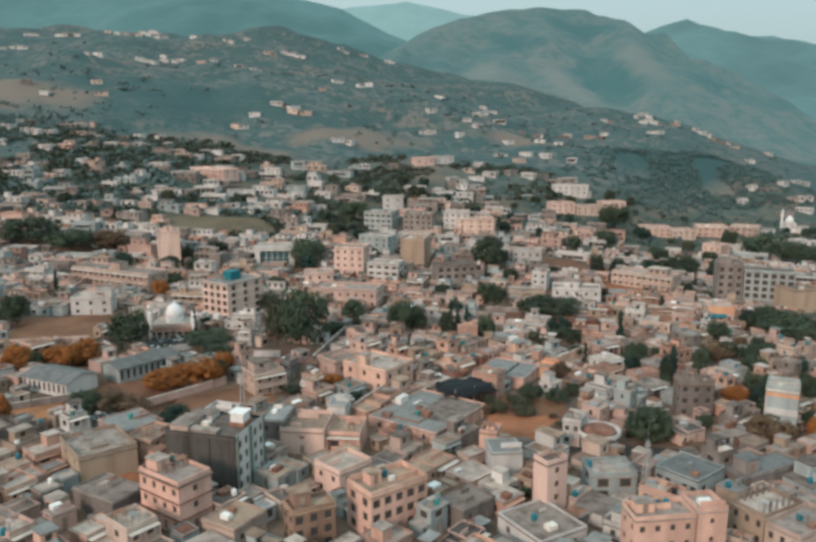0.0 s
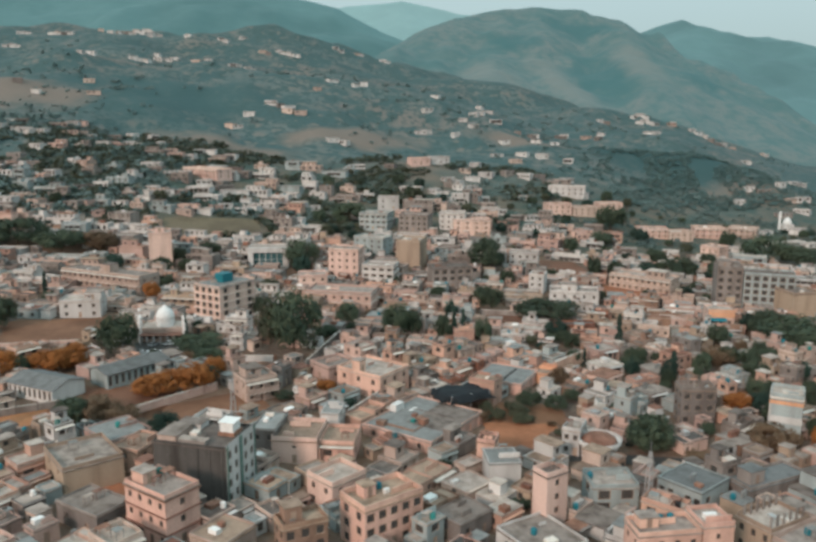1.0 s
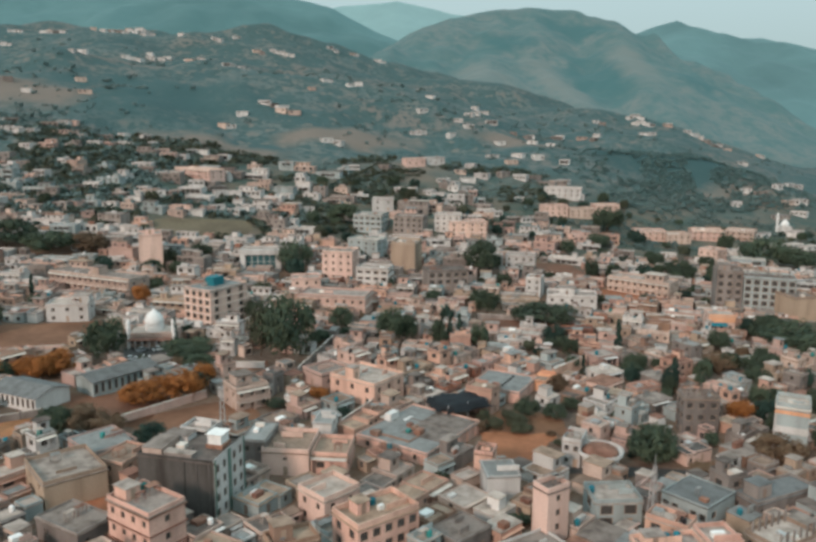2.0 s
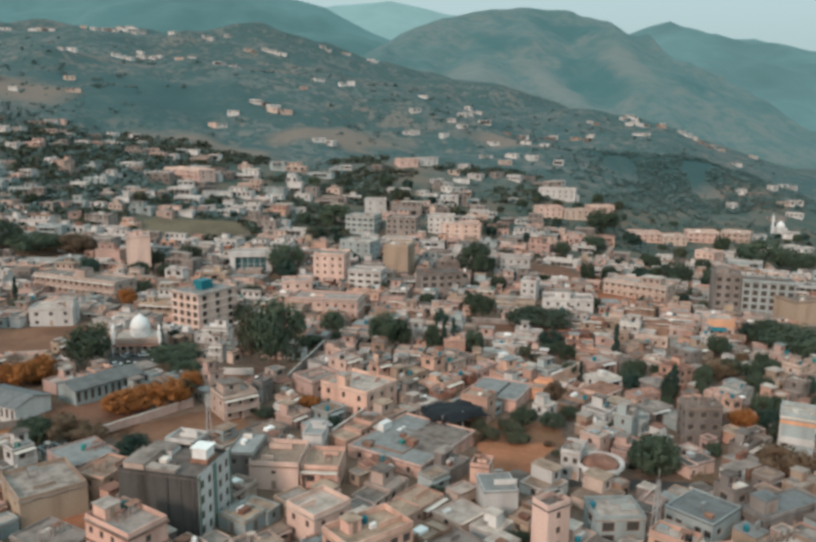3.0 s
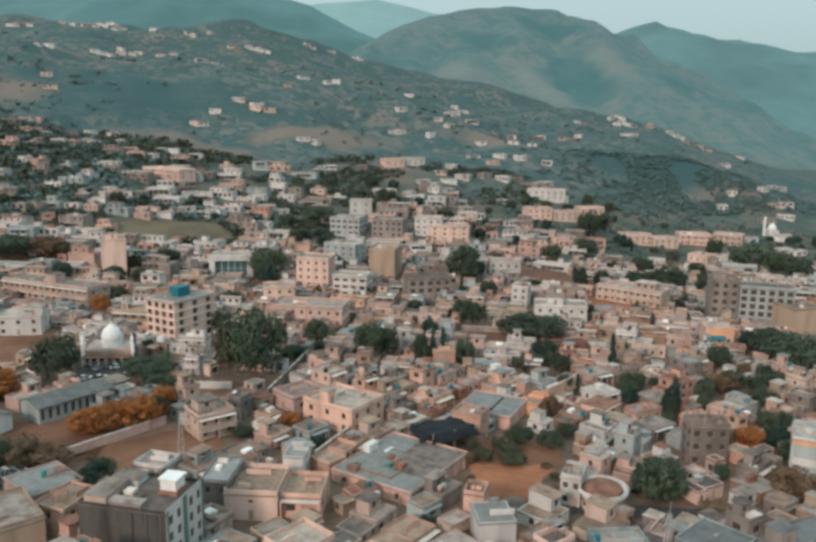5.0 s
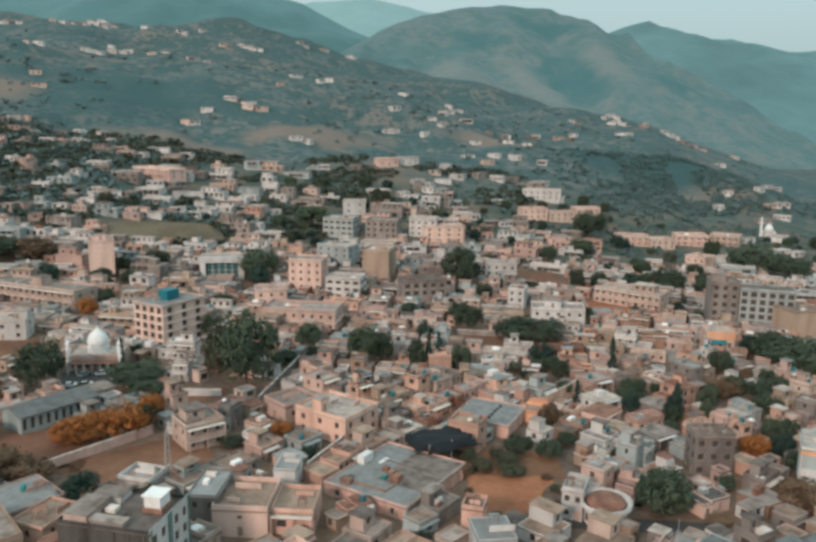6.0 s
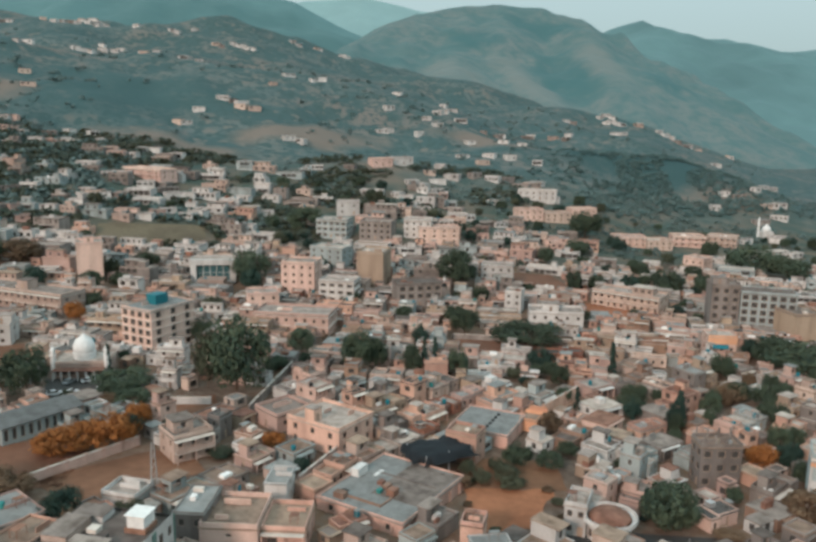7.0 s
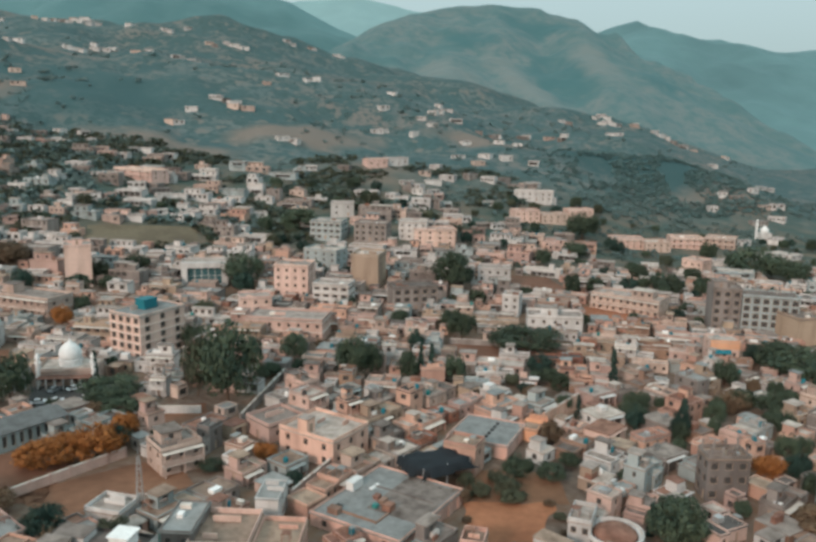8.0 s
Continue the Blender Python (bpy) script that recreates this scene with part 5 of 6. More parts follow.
house(-58.9, 173.5, 9.8, 7.2, 68, 5, wall='peach', roof='tan', windows=(2, 1, 0, 1), parapet=0.5)

# large flat-roofed hall
hall(5.2, 196.2, 24.2, 20.3, 55, 2.7)
# added block, not a real annex: gives the vented hall's side its bright orange
house(43.0, 236.5, 4.5, 10.0, -28, 3.0, wall='orange', roof='tan', windows=(0, 0, 0, 2), parapet=0.3, label='low orange-plastered annex beside the vented hall')
house(-8.7, 226.0, 13.2, 15.8, 53, 6, wall='salmon', roof='pale', windows=(3, 1, 1, 3), stair=(-4.5, 1.5, 2.8, 2.8, 3.4), win=(1.2, 1.5))
house(-21.0, 236.6, 10.4, 9.5, 41, 4, wall='pink', roof='concrete', windows=(2, 1, 0, 1))
vented_hall(30.4, 231.5, 15.2, 15.0, 62, 3.0)
house(76.6, 204.5, 9.0, 6.0, -2, 9.4, wall='grey', roof='tan', windows=(3, 2, 0, 2), win=(1.7, 1.6), posts=4, clutter=3)
banded_block(93.9, 190.7, 7.3, 8.0, -27, 13)

# farther town
house(-115.5, 381.3, 10.2, 13.0, 19, 16, wall='rose', roof='pale', windows=(0, 0, 0, 0), stair=(0, 0, 4, 4, 2.5))
house(-67.4, 301.2, 18.7, 13.2, 57, 14, wall='rose', roof='sheet', windows=(3, 4, 0, 4), win=(2.0, 1.9), parapet=0.4, ledge=True, blue_box=True)
house(-127.0, 346.0, 44.0, 12.0, -25, 6.6, wall='cream', roof='concrete', windows=(14, 2, 0, 2), ledge=True, veranda=True, win=(1.3, 1.2), stair=(0, 0, 5, 5, 3.4), name='school_building')
house(-121.7, 302.2, 14.7, 10.0, 7, 6, wall='white', roof='pale', windows=(3, 1, 0, 1), stair=(4, 1, 6, 5, 2.8), win=(1.3, 1.3))
shed(-98.5, 216.4, 17.0, 11.0, -26, 4.0, wall='white', roof='slate', columns=9, label='long white arcaded shed with a grey sheet roof')
shed(-80.2, 230.7, 19.8, 9.0, 50, 4.5, wall='teal', roof='slate', columns=10)
house(-47.2, 193.0, 7.4, 6.5, -19, 3.4, wall='white', roof='pale', windows=(3, 1, 0, 1))
house(-31.2, 182.0, 5.6, 11.0, -7, 7, wall='grey', roof='sheet', windows=(2, 1, 0, 0), parapet=0.3)
house(-41.1, 217.9, 9.3, 8.5, 35, 5.6, wall='cream', roof='concrete', windows=(3, 2, 0, 2), veranda=True, upper=(-0.1, 0.15, 0.5, 0.5))
house(-17.7, 196.2, 4.5, 8.0, -8, 5, wall='white', roof='sheet', windows=(0, 1, 0, 0), parapet=0.2)
round_hall(46.0, 181.4, 4.2, 4.0)
house(40.8, 184.8, 4.2, 7.0, -25, 6, wall='white', roof='pale', windows=(2, 2, 0, 1))
house(42.6, 158.2, 9.4, 8.0, 3, 5.2, wall='teal', roof='pale', windows=(2, 1, 0, 1), win=(2.6, 2.0), tanks=((-4, 1, 0),))
house(28.3, 148.4, 5.4, 4.0, 33, 11.4, wall='rose', roof='concrete', windows=(1, 1, 0, 0), parapet=1.0)
house(21.4, 168.0, 6.9, 8.0, 5, 5.6, wall='white', roof='sheet', windows=(0, 0, 0, 0), parapet=0.2)
house(19.4, 177.6, 4.1, 5.0, -18, 5.4, wall='salmon', roof='tan', windows=(0, 1, 0, 0))
house(11.4, 146.3, 9.1, 7.1, 43, 4, wall='grey', roof='concrete', windows=(2, 1, 0, 1), parapet=0.3)
house(25.2, 138.7, 11.1, 12.5, 31, 3.4, wall='white', roof='concrete', windows=(2, 1, 0, 2), parapet=0.5, tanks=((-1, 1, 0),))
house(61.0, 161.3, 10.9, 10.0, 40, 4.4, wall='teal', roof='slate', windows=(2, 1, 0, 5), parapet=0.3, win=(1.8, 1.4))
house(77.8, 164.0, 17.5, 6.8, 25, 3.8, wall='grey', roof='slate', windows=(5, 1, 0, 2), parapet=0.6, stair=(-5, 0, 4, 3.5, 3), tanks=((-2, 1, 0),))
house(68.6, 141.6, 10.8, 7.4, 29, 6.2, wall='tan', roof='pale', windows=(3, 2, 0, 3), win=(1.0, 1.4), posts=6)
house(72.7, 135.0, 13.4, 6.8, 33, 6, wall='cream', roof='pale', windows=(3, 2, 0, 3), tanks=((0, 1, 0),), win=(1.0, 1.4))
house(-32.4, 137.6, 8.7, 7.9, 59, 4, wall='cream', roof='tan', windows=(2, 1, 0, 2), parapet=0.4)
house(-59.4, 147.7, 8.0, 12.0, 58, 4, wall='grey', roof='concrete', windows=(2, 1, 0, 2), parapet=0.4)
house(-13.6, 157.4, 9.0, 8.0, 45, 5.8, wall='rose', roof='pale', windows=(2, 1, 0, 2), parapet=1.0)
house(139.1, 340.7, 10.4, 12.0, -13, 16.4, wall='grey', roof='concrete', windows=(3, 3, 0, 0), win=(2.1, 2.0), stair=(-2, 0, 5, 5, 2.6))
house(154.7, 336.6, 19.9, 12.0, -19, 14.5, wall='teal', roof='concrete', windows=(6, 2, 0, 0), win=(2.5, 2.1), posts=5)
house(161.7, 325.6, 11.7, 13.0, 10, 9.5, wall='tan', roof='concrete', windows=(0, 0, 0, 0))
sign_block(119.0, 297.7, 9.4, 8.0, -8, 8)
house(71.7, 333.5, 19.9, 11.0, -9, 6, wall='white', roof='pale', windows=(5, 2, 0, 0), stair=(-2, 0, 6, 5, 3.0), ledge=False)
house(60.1, 354.8, 6.6, 8.0, -21, 8, wall='white', roof='pale', windows=(2, 1, 0, 0))
house(-26.7, 377.2, 14.2, 12.0, -12, 12.5, wall='rose', roof='pale', windows=(4, 3, 0, 0), win=(1.1, 1.3))
house(-10.3, 363.5, 14.6, 10.0, -15, 8.5, wall='white', roof='pale', windows=(4, 3, 0, 0), win=(2.4, 1.2), ledge=True)
house(4.0, 391.7, 11.8, 14.0, -16, 14, wall='tan', roof='pale', windows=(0, 2, 0, 0))
house(-39.2, 344.0, 11.7, 10.0, 11, 8, wall='rose', roof='pale', windows=(3, 1, 0, 0))
house(-24.6, 322.0, 26.7, 13.0, -12, 7, wall='pink', roof='pale', windows=(8, 3, 0, 0), ledge=True)
house(60.6, 400.3, 14.2, 10.0, -12, 8, wall='white', roof='pale', windows=(4, 2, 0, 0))
pavilion(-65.5, 390.3, 18.9, 10.0, 5, 9)
house(20.9, 273.8, 6.9, 6.0, -0, 5, wall='peach', roof='pale', windows=(0, 0, 0, 0))
house(-15.8, 468.0, 16.6, 12.0, -17, 9, wall='teal', roof='pale', windows=(5, 2, 0, 0), ledge=True, win=(2.0, 1.4))
house(29.1, 473.2, 14.7, 12.0, -9, 9, wall='white', roof='pale', windows=(4, 2, 0, 0), ledge=True)
house(-9.6, 515.3, 13.3, 10.0, 0, 7, wall='white', roof='pale', windows=(2, 1, 0, 0))
house(39.5, 466.5, 21.1, 11.0, -0, 8, wall='rose', roof='pale', windows=(4, 2, 0, 0), ledge=True)
house(7.1, 464.8, 17.1, 12.0, -16, 9, wall='grey', roof='pale', windows=(5, 2, 0, 0), win=(1.6, 1.8))
house(-15.9, 422.0, 17.8, 10.0, -30, 8, wall='teal', roof='pale', windows=(4, 2, 0, 0))
house(11.7, 630.1, 15.7, 9.0, 25, 4.5, wall='rose', roof='pale', windows=(3, 2, 0, 0))
house(27.2, 641.3, 15.9, 9.0, 26, 4.5, wall='white', roof='pale', windows=(3, 2, 0, 0))
house(20.9, 360.7, 18.2, 11.0, 12, 9, wall='grey', roof='concrete', windows=(5, 2, 0, 0), win=(2.4, 2.0))
house(106.3, 555.5, 17.0, 10.0, 10, 6, wall='rose', roof='pale', windows=(4, 2, 0, 0))
house(124.8, 558.8, 17.9, 10.0, 10, 5, wall='cream', roof='pale', windows=(4, 2, 0, 0))
house(145.5, 571.7, 17.4, 10.0, 11, 6, wall='rose', roof='pale', windows=(4, 2, 0, 0))
house(121.5, 599.4, 26.7, 10.0, -18, 6, wall='white', roof='pale', windows=(6, 2, 0, 0))
house(111.1, 365.4, 28.6, 12.0, -39, 6.4, wall='cream', roof='pale', windows=(10, 2, 0, 0), veranda=True, upper=(0.2, 0.1, 0.3, 0.5))
house(200.9, 526.8, 19.7, 12.0, -7, 6, wall='rose', roof='pale', veranda=True, windows=(5, 2, 0, 0))
house(226.2, 531.8, 18.1, 12.0, -32, 6, wall='cream', roof='pale', veranda=True, windows=(5, 2, 0, 0))
house(160.7, 518.4, 19.6, 12.0, -7, 5, wall='rose', roof='pale', veranda=True, windows=(5, 2, 0, 0))
house(176.7, 513.1, 15.3, 12.0, 0, 5, wall='cream', roof='pale', windows=(4, 2, 0, 0))
house(-130.0, 539.5, 37.0, 12.0, -40, 5, wall='rose', roof='pale', veranda=True, windows=(5, 2, 0, 0))
house(175.4, 449.3, 11.3, 10.0, -52, 7, wall='rose', roof='pale', windows=(3, 2, 0, 0))

# ---- mosque, canopy, masts, walls, parked cars ----
mosque(-82.0, 273.0, 15.4, 11.0, 4, 4.4)
canopy(16.1, 210.6, 13.5, 9.5, 28)
house(22.8, 216.5, 7.5, 6.0, -29, 6.5, wall='peach', roof='tan', windows=(0, 1, 0, 1))
minaret(266.6, 567.0, 13.0)
mast(-42.2, 193.7, 13.0)
mast(48.9, 153.1, 14.0)
long_wall(-70.1, 201.7, -52.9, 222.0, 2.2, 'pink')
long_wall(46.4, 240.5, 59.8, 255.7, 4.0, 'peach')
long_wall(-58.0, 247.9, -41.4, 248.4, 2.0, 'white')
long_wall(-30.2, 241.8, -22.3, 278.4, 2.5, 'grey')
long_wall(-14.4, 200.8, -3.2, 223.4, 2.6, 'pink')
long_wall(-139.0, 254.5, -106.0, 263.5, 1.8, 'pink')
long_wall(-104.0, 198.2, -91.1, 206.5, 2.0, 'grey')
long_wall(30.7, 313.9, 71.6, 308.6, 2.0, 'grey')
car(-83.9, 253.8, 20, True)
car(-83.3, 263.3, 70, False)
car(-79.9, 254.7, 25, True)
car(-78.3, 264.7, 35, True)
car(-76.6, 266.8, 30, False)
car(-73.1, 257.6, 60, True)

# ---- trees that stand out ----
tree(-35.6, 256.6, 7.9, 25.0, 'green')
tree(-43.5, 261.0, 4.6, 19.0, 'olive')
tree(-91.6, 253.8, 5.7, 15.7, 'green')
tree(119.5, 262.4, 2.6, 6.8, 'green')
tree(135.4, 266.4, 2.6, 7.6, 'green')
tree(78.8, 232.4, 2.2, 10.0, 'dark')
tree(88.5, 234.4, 1.6, 6.8, 'green')
tree(105.5, 223.4, 2.3, 6.4, 'green')
tree(96.3, 211.4, 2.3, 6.8, 'dark')
tree(95.9, 202.4, 2.4, 7.2, 'green')
tree(57.3, 266.4, 2.6, 7.0, 'green')
tree(70.5, 241.4, 2.4, 5.5, 'dark')
tree(58.2, 186.4, 3.4, 8.0, 'dark')
tree(61.4, 184.4, 3.0, 7.0, 'green')
tree(129.8, 296.4, 3.4, 8.0, 'dark')
tree(122.5, 239.4, 2.4, 6.8, 'dark')
tree(44.6, 272.4, 2.2, 4.5, 'olive')
tree(48.3, 260.4, 2.8, 5.0, 'brown')
tree(100.3, 250.4, 1.7, 5.1, 'brown')
tree(115.5, 268.4, 2.2, 5.1, 'brown')
tree(32.8, 332.4, 3.6, 9.0, 'green')
tree(18.3, 302.4, 2.6, 9.0, 'dark')
tree(172.1, 339.4, 4.5, 9.0, 'dark')
tree(169.1, 353.4, 4.5, 9.0, 'green')
tree(123.4, 346.4, 3.5, 7.0, 'dark')
tree(40.0, 387.0, 8.5, 19.4, 'green')
tree(-49.3, 383.9, 7.7, 17.1, 'green')
tree(-2.6, 276.2, 4.3, 15.3, 'green')
tree(3.0, 280.0, 3.4, 11.4, 'green')
tree(13.7, 273.9, 3.3, 11.2, 'green')
tree(27.7, 273.5, 3.3, 10.4, 'green')
tree(-20.6, 294.4, 4.2, 9.6, 'green')
tree(92.7, 386.9, 3.7, 12.5, 'green')
tree(59.0, 184.8, 5.5, 10.3, 'green')
tree(34.2, 211.7, 3.5, 6.2, 'green')
tree(41.3, 210.8, 3.0, 4.8, 'green')
tree(-82.9, 194.8, 4.1, 7.9, 'green')
tree(-112.9, 231.1, 2.8, 7.1, 'green')
tree(56.3, 309.9, 11.6, 8.6, 'green')
tree(35.6, 321.1, 5.0, 11.2, 'green')
tree(137.4, 393.6, 8.3, 11.9, 'green')
tree(137.0, 527.5, 10.0, 19.2, 'green')
tree(201.0, 443.4, 12.8, 17.3, 'green')
tree(214.9, 429.4, 9.5, 13.6, 'green')
tree(-67.3, 259.5, 7.3, 6.6, 'green')
tree(138.8, 281.8, 11.6, 11.3, 'green')
tree(92.7, 243.3, 2.7, 7.6, 'green')
tree(-142.3, 281.0, 5.3, 12.5, 'green')
tree(-189.9, 398.4, 13.1, 15.6, 'green')
tree(-167.5, 394.4, 11.3, 12.1, 'green')
tree(-32.8, 482.1, 9.5, 13.6, 'green')
tree(193.3, 476.0, 5.1, 14.5, 'green')
tree(-96.5, 396.0, 5.4, 10.4, 'green')
tree(-100.9, 372.3, 3.8, 7.7, 'green')
tree(-110.3, 366.5, 5.1, 9.3, 'green')
tree(22.0, 203.5, 1.3, 1.6, 'olive', 'low dry shrub at the edge of the earth plot')
tree(25.5, 202.8, 1.1, 1.3, 'brown', 'low dry shrub at the edge of the earth plot')
tree(33.0, 202.5, 1.4, 1.8, 'olive', 'low dry shrub at the edge of the earth plot')
tree(38.2, 199.5, 1.2, 1.5, 'brown', 'low dry shrub at the edge of the earth plot')
tree(39.0, 194.0, 1.3, 1.6, 'olive', 'low dry shrub at the edge of the earth plot')
tree(38.5, 187.5, 1.1, 1.4, 'brown', 'low dry shrub at the edge of the earth plot')
tree(21.0, 187.0, 1.3, 1.7, 'olive', 'low dry shrub at the edge of the earth plot')
tree(20.5, 193.0, 1.0, 1.3, 'brown', 'low dry shrub at the edge of the earth plot')
tree(24.5, 182.5, 1.2, 1.4, 'olive', 'low dry shrub at the edge of the earth plot')
tree(33.5, 181.8, 1.1, 1.3, 'brown', 'low dry shrub at the edge of the earth plot')
tree(54.8, 252.0, 2.1, 5.7, 'green')
tree(72.4, 247.5, 3.9, 4.9, 'green')
tree(76.9, 253.2, 1.8, 6.6, 'green')
tree(95.5, 248.7, 2.0, 7.0, 'green')
tree(111.1, 249.6, 3.7, 8.0, 'green')
tree(105.5, 254.9, 3.7, 6.8, 'green')
tree(56.4, 273.3, 2.8, 6.1, 'green')
tree(81.8, 253.5, 1.6, 4.7, 'green')
tree(172.5, 361.8, 5.3, 8.6, 'green')
tree(132.7, 358.2, 3.8, 6.5, 'green')
tree(106.2, 345.5, 2.4, 5.2, 'green')
tree(47.0, 217.3, 2.3, 4.3, 'green')
tree(-5.7, 358.6, 3.6, 5.6, 'green')
tree(-17.6, 278.7, 2.8, 6.1, 'green')
tree(-27.0, 278.1, 3.8, 4.9, 'green')
tree(-47.7, 230.7, 2.4, 3.5, 'green')
tree(-33.0, 215.5, 2.7, 2.6, 'green')
tree(22.3, 154.0, 1.7, 3.2, 'green')
tree(24.6, 155.2, 1.4, 2.5, 'green')
tree(9.1, 172.4, 1.9, 2.9, 'green')
tree(-22.9, 413.2, 5.5, 5.9, 'green')
tree(14.8, 337.2, 3.4, 6.3, 'green')
tree(47.4, 313.4, 3.2, 5.5, 'green')
tree(138.2, 434.6, 4.5, 7.8, 'green')
tree(117.5, 474.5, 6.4, 10.4, 'green')
tree(100.2, 220.8, 2.8, 8.2, 'green')
tree(107.2, 237.9, 3.9, 7.6, 'green')
tree(110.7, 212.1, 2.8, 10.6, 'green')
tree(102.5, 193.2, 1.8, 7.5, 'green')
tree(119.7, 255.7, 3.8, 6.2, 'green')
tree(78.1, 230.1, 2.0, 7.2, 'green')
tree(75.1, 223.9, 1.8, 5.2, 'green')
tree(133.2, 288.4, 6.4, 11.5, 'green')
tree(76.7, 194.8, 1.9, 4.1, 'green')
tree(58.2, 211.6, 1.7, 2.6, 'green')
tree(73.9, 253.1, 2.3, 6.5, 'green')
tree(74.6, 272.5, 1.5, 11.5, 'cypress')
tree(17.7, 274.2, 1.3, 12.0, 'cypress')
tree(20.7, 274.4, 1.3, 12.0, 'cypress')
tree(82.9, 240.2, 1.7, 8.4, 'cypress')
tree(-74.0, 268.5, 1.1, 10.1, 'cypress')
tree(55.3, 187.9, 1.0, 6.8, 'cypress')
tree(-145.9, 324.6, 1.4, 11.2, 'cypress')
tree(-116.4, 229.4, 4.0, 9.4, 'orange')
tree(-108.3, 234.8, 4.4, 7.5, 'orange')
tree(-102.3, 237.7, 4.4, 6.8, 'orange')
tree(-58.4, 219.9, 5.5, 9.7, 'orange')
tree(-64.7, 218.2, 4.7, 7.6, 'orange')
tree(-69.9, 215.8, 4.7, 7.0, 'orange')
tree(-103.3, 326.8, 3.7, 8.8, 'orange')
tree(-21.7, 220.4, 2.7, 4.9, 'orange')
tree(91.3, 212.0, 3.5, 6.5, 'orange')
tree(-55.5, 230.3, 3.2, 8.0, 'orange')
tree(-101.8, 191.1, 1.5, 8.0, 'orange')
tree(100.5, 186.5, 1.8, 7.3, 'orange')
tree(-80.4, 197.9, 6.0, 7.2, 'brown')
tree(-71.3, 195.4, 4.6, 6.2, 'brown')
tree(-82.6, 193.7, 4.0, 8.5, 'green')
tree(-61.3, 247.0, 4.7, 5.1, 'green')
tree(-66.9, 251.3, 4.0, 5.9, 'green')
tree(-99.8, 238.5, 4.8, 8.7, 'orange')
tree(-102.8, 234.2, 4.0, 8.6, 'orange')
tree(-75.9, 195.8, 5.1, 7.0, 'brown')
tree(24.6, 203.4, 2.0, 3.7, 'olive')
tree(30.5, 200.6, 2.3, 3.4, 'olive')
tree(19.8, 200.2, 2.1, 4.2, 'brown')
tree(29.0, 210.2, 1.8, 3.2, 'olive')
tree(89.7, 186.1, 5.8, 7.7, 'brown')
tree(30.3, 204.4, 2.7, 4.6, 'olive')
tree(-152.9, 299.0, 6.7, 7.2, 'brown')
tree(-150.6, 397.9, 8.4, 12.0, 'brown')
tree(46.5, 230.8, 2.9, 6.3, 'brown')
tree(22.2, 207.9, 1.8, 3.7, 'olive')
tree(93.1, 187.8, 3.6, 7.2, 'brown')
tree(103.8, 254.8, 4.1, 6.8, 'brown')
tree(87.1, 189.2, 2.6, 5.3, 'brown')
tree(68.5, 179.1, 2.7, 3.2, 'brown')

# ---- houses on the slopes ----
hill_house(-480, 1015, 29, 'white')
hill_house(-496, 1093, 16, 'white')
hill_house(-445, 1088, 31, 'white')
hill_house(-391, 1171, 32, 'white')
hill_house(-367, 1188, 32, 'white')
hill_house(-354, 1169, 24, 'white')
hill_house(-418, 1155, 8, 'white')
hill_house(-325, 855, 15, 'white')
hill_house(-299, 941, 19, 'white')
hill_house(-287, 972, 13, 'white')
hill_house(-270, 976, 13, 'white')
hill_house(-238, 969, 19, 'white')
hill_house(-177, 910, 24, 'white')
hill_house(-293, 766, 6, 'white')
hill_house(-266, 716, 6, 'white')
hill_house(-159, 1105, 22, 'white')
hill_house(-143, 1089, 14, 'white')
hill_house(-181, 1093, 14, 'white')
hill_house(-87, 832, 9, 'white')
hill_house(-74, 866, 9, 'white')
hill_house(-43, 863, 13, 'white')
hill_house(-26, 1216, 16, 'white')
hill_house(-92, 1175, 15, 'white')
hill_house(-64, 1204, 16, 'white')
hill_house(-115, 772, 18, 'white')
hill_house(-95, 766, 7, 'white')
hill_house(-148, 727, 11, 'white')
hill_house(-139, 742, 7, 'white')
hill_house(-55, 685, 15, 'white')
hill_house(-96, 576, 6, 'white')
hill_house(20, 1038, 11, 'white')
hill_house(32, 888, 8, 'white')
hill_house(24, 809, 8, 'white')
hill_house(72, 824, 11, 'white')
hill_house(87, 871, 10, 'white')
hill_house(91, 809, 6, 'white')
hill_house(110, 794, 7, 'white')
hill_house(147, 789, 6, 'white')
hill_house(171, 871, 13, 'white')
hill_house(204, 868, 21, 'white')
hill_house(242, 993, 11, 'white')
hill_house(307, 1029, 25, 'white')
hill_house(299, 980, 13, 'white')
hill_house(346, 1047, 14, 'white')
hill_house(382, 1033, 32, 'white')
hill_house(432, 1101, 23, 'white')
hill_house(303, 1052, 21, 'white')
hill_house(-292, 1124, 9, 'white')
hill_house(-245, 1136, 11, 'white')
hill_house(-220, 1154, 9, 'white')
hill_house(90, 675, 9, 'white')
hill_house(122, 741, 8, 'white')
hill_house(18, 765, 10, 'white')
hill_house(46, 750, 8, 'white')
hill_house(102, 698, 7, 'white')
hill_house(-10, 623, 9, 'white')
hill_house(-33, 608, 6, 'white')
hill_house(385, 789, 14, 'white')
hill_house(306, 649, 9, 'white')
hill_house(358, 845, 8, 'white')
hill_house(511, 1140, 11, 'white')
hill_house(67, 773, 7, 'white')
hill_house(128, 813, 10, 'white')
hill_house(91, 743, 7, 'white')
hill_house(59, 800, 7, 'white')
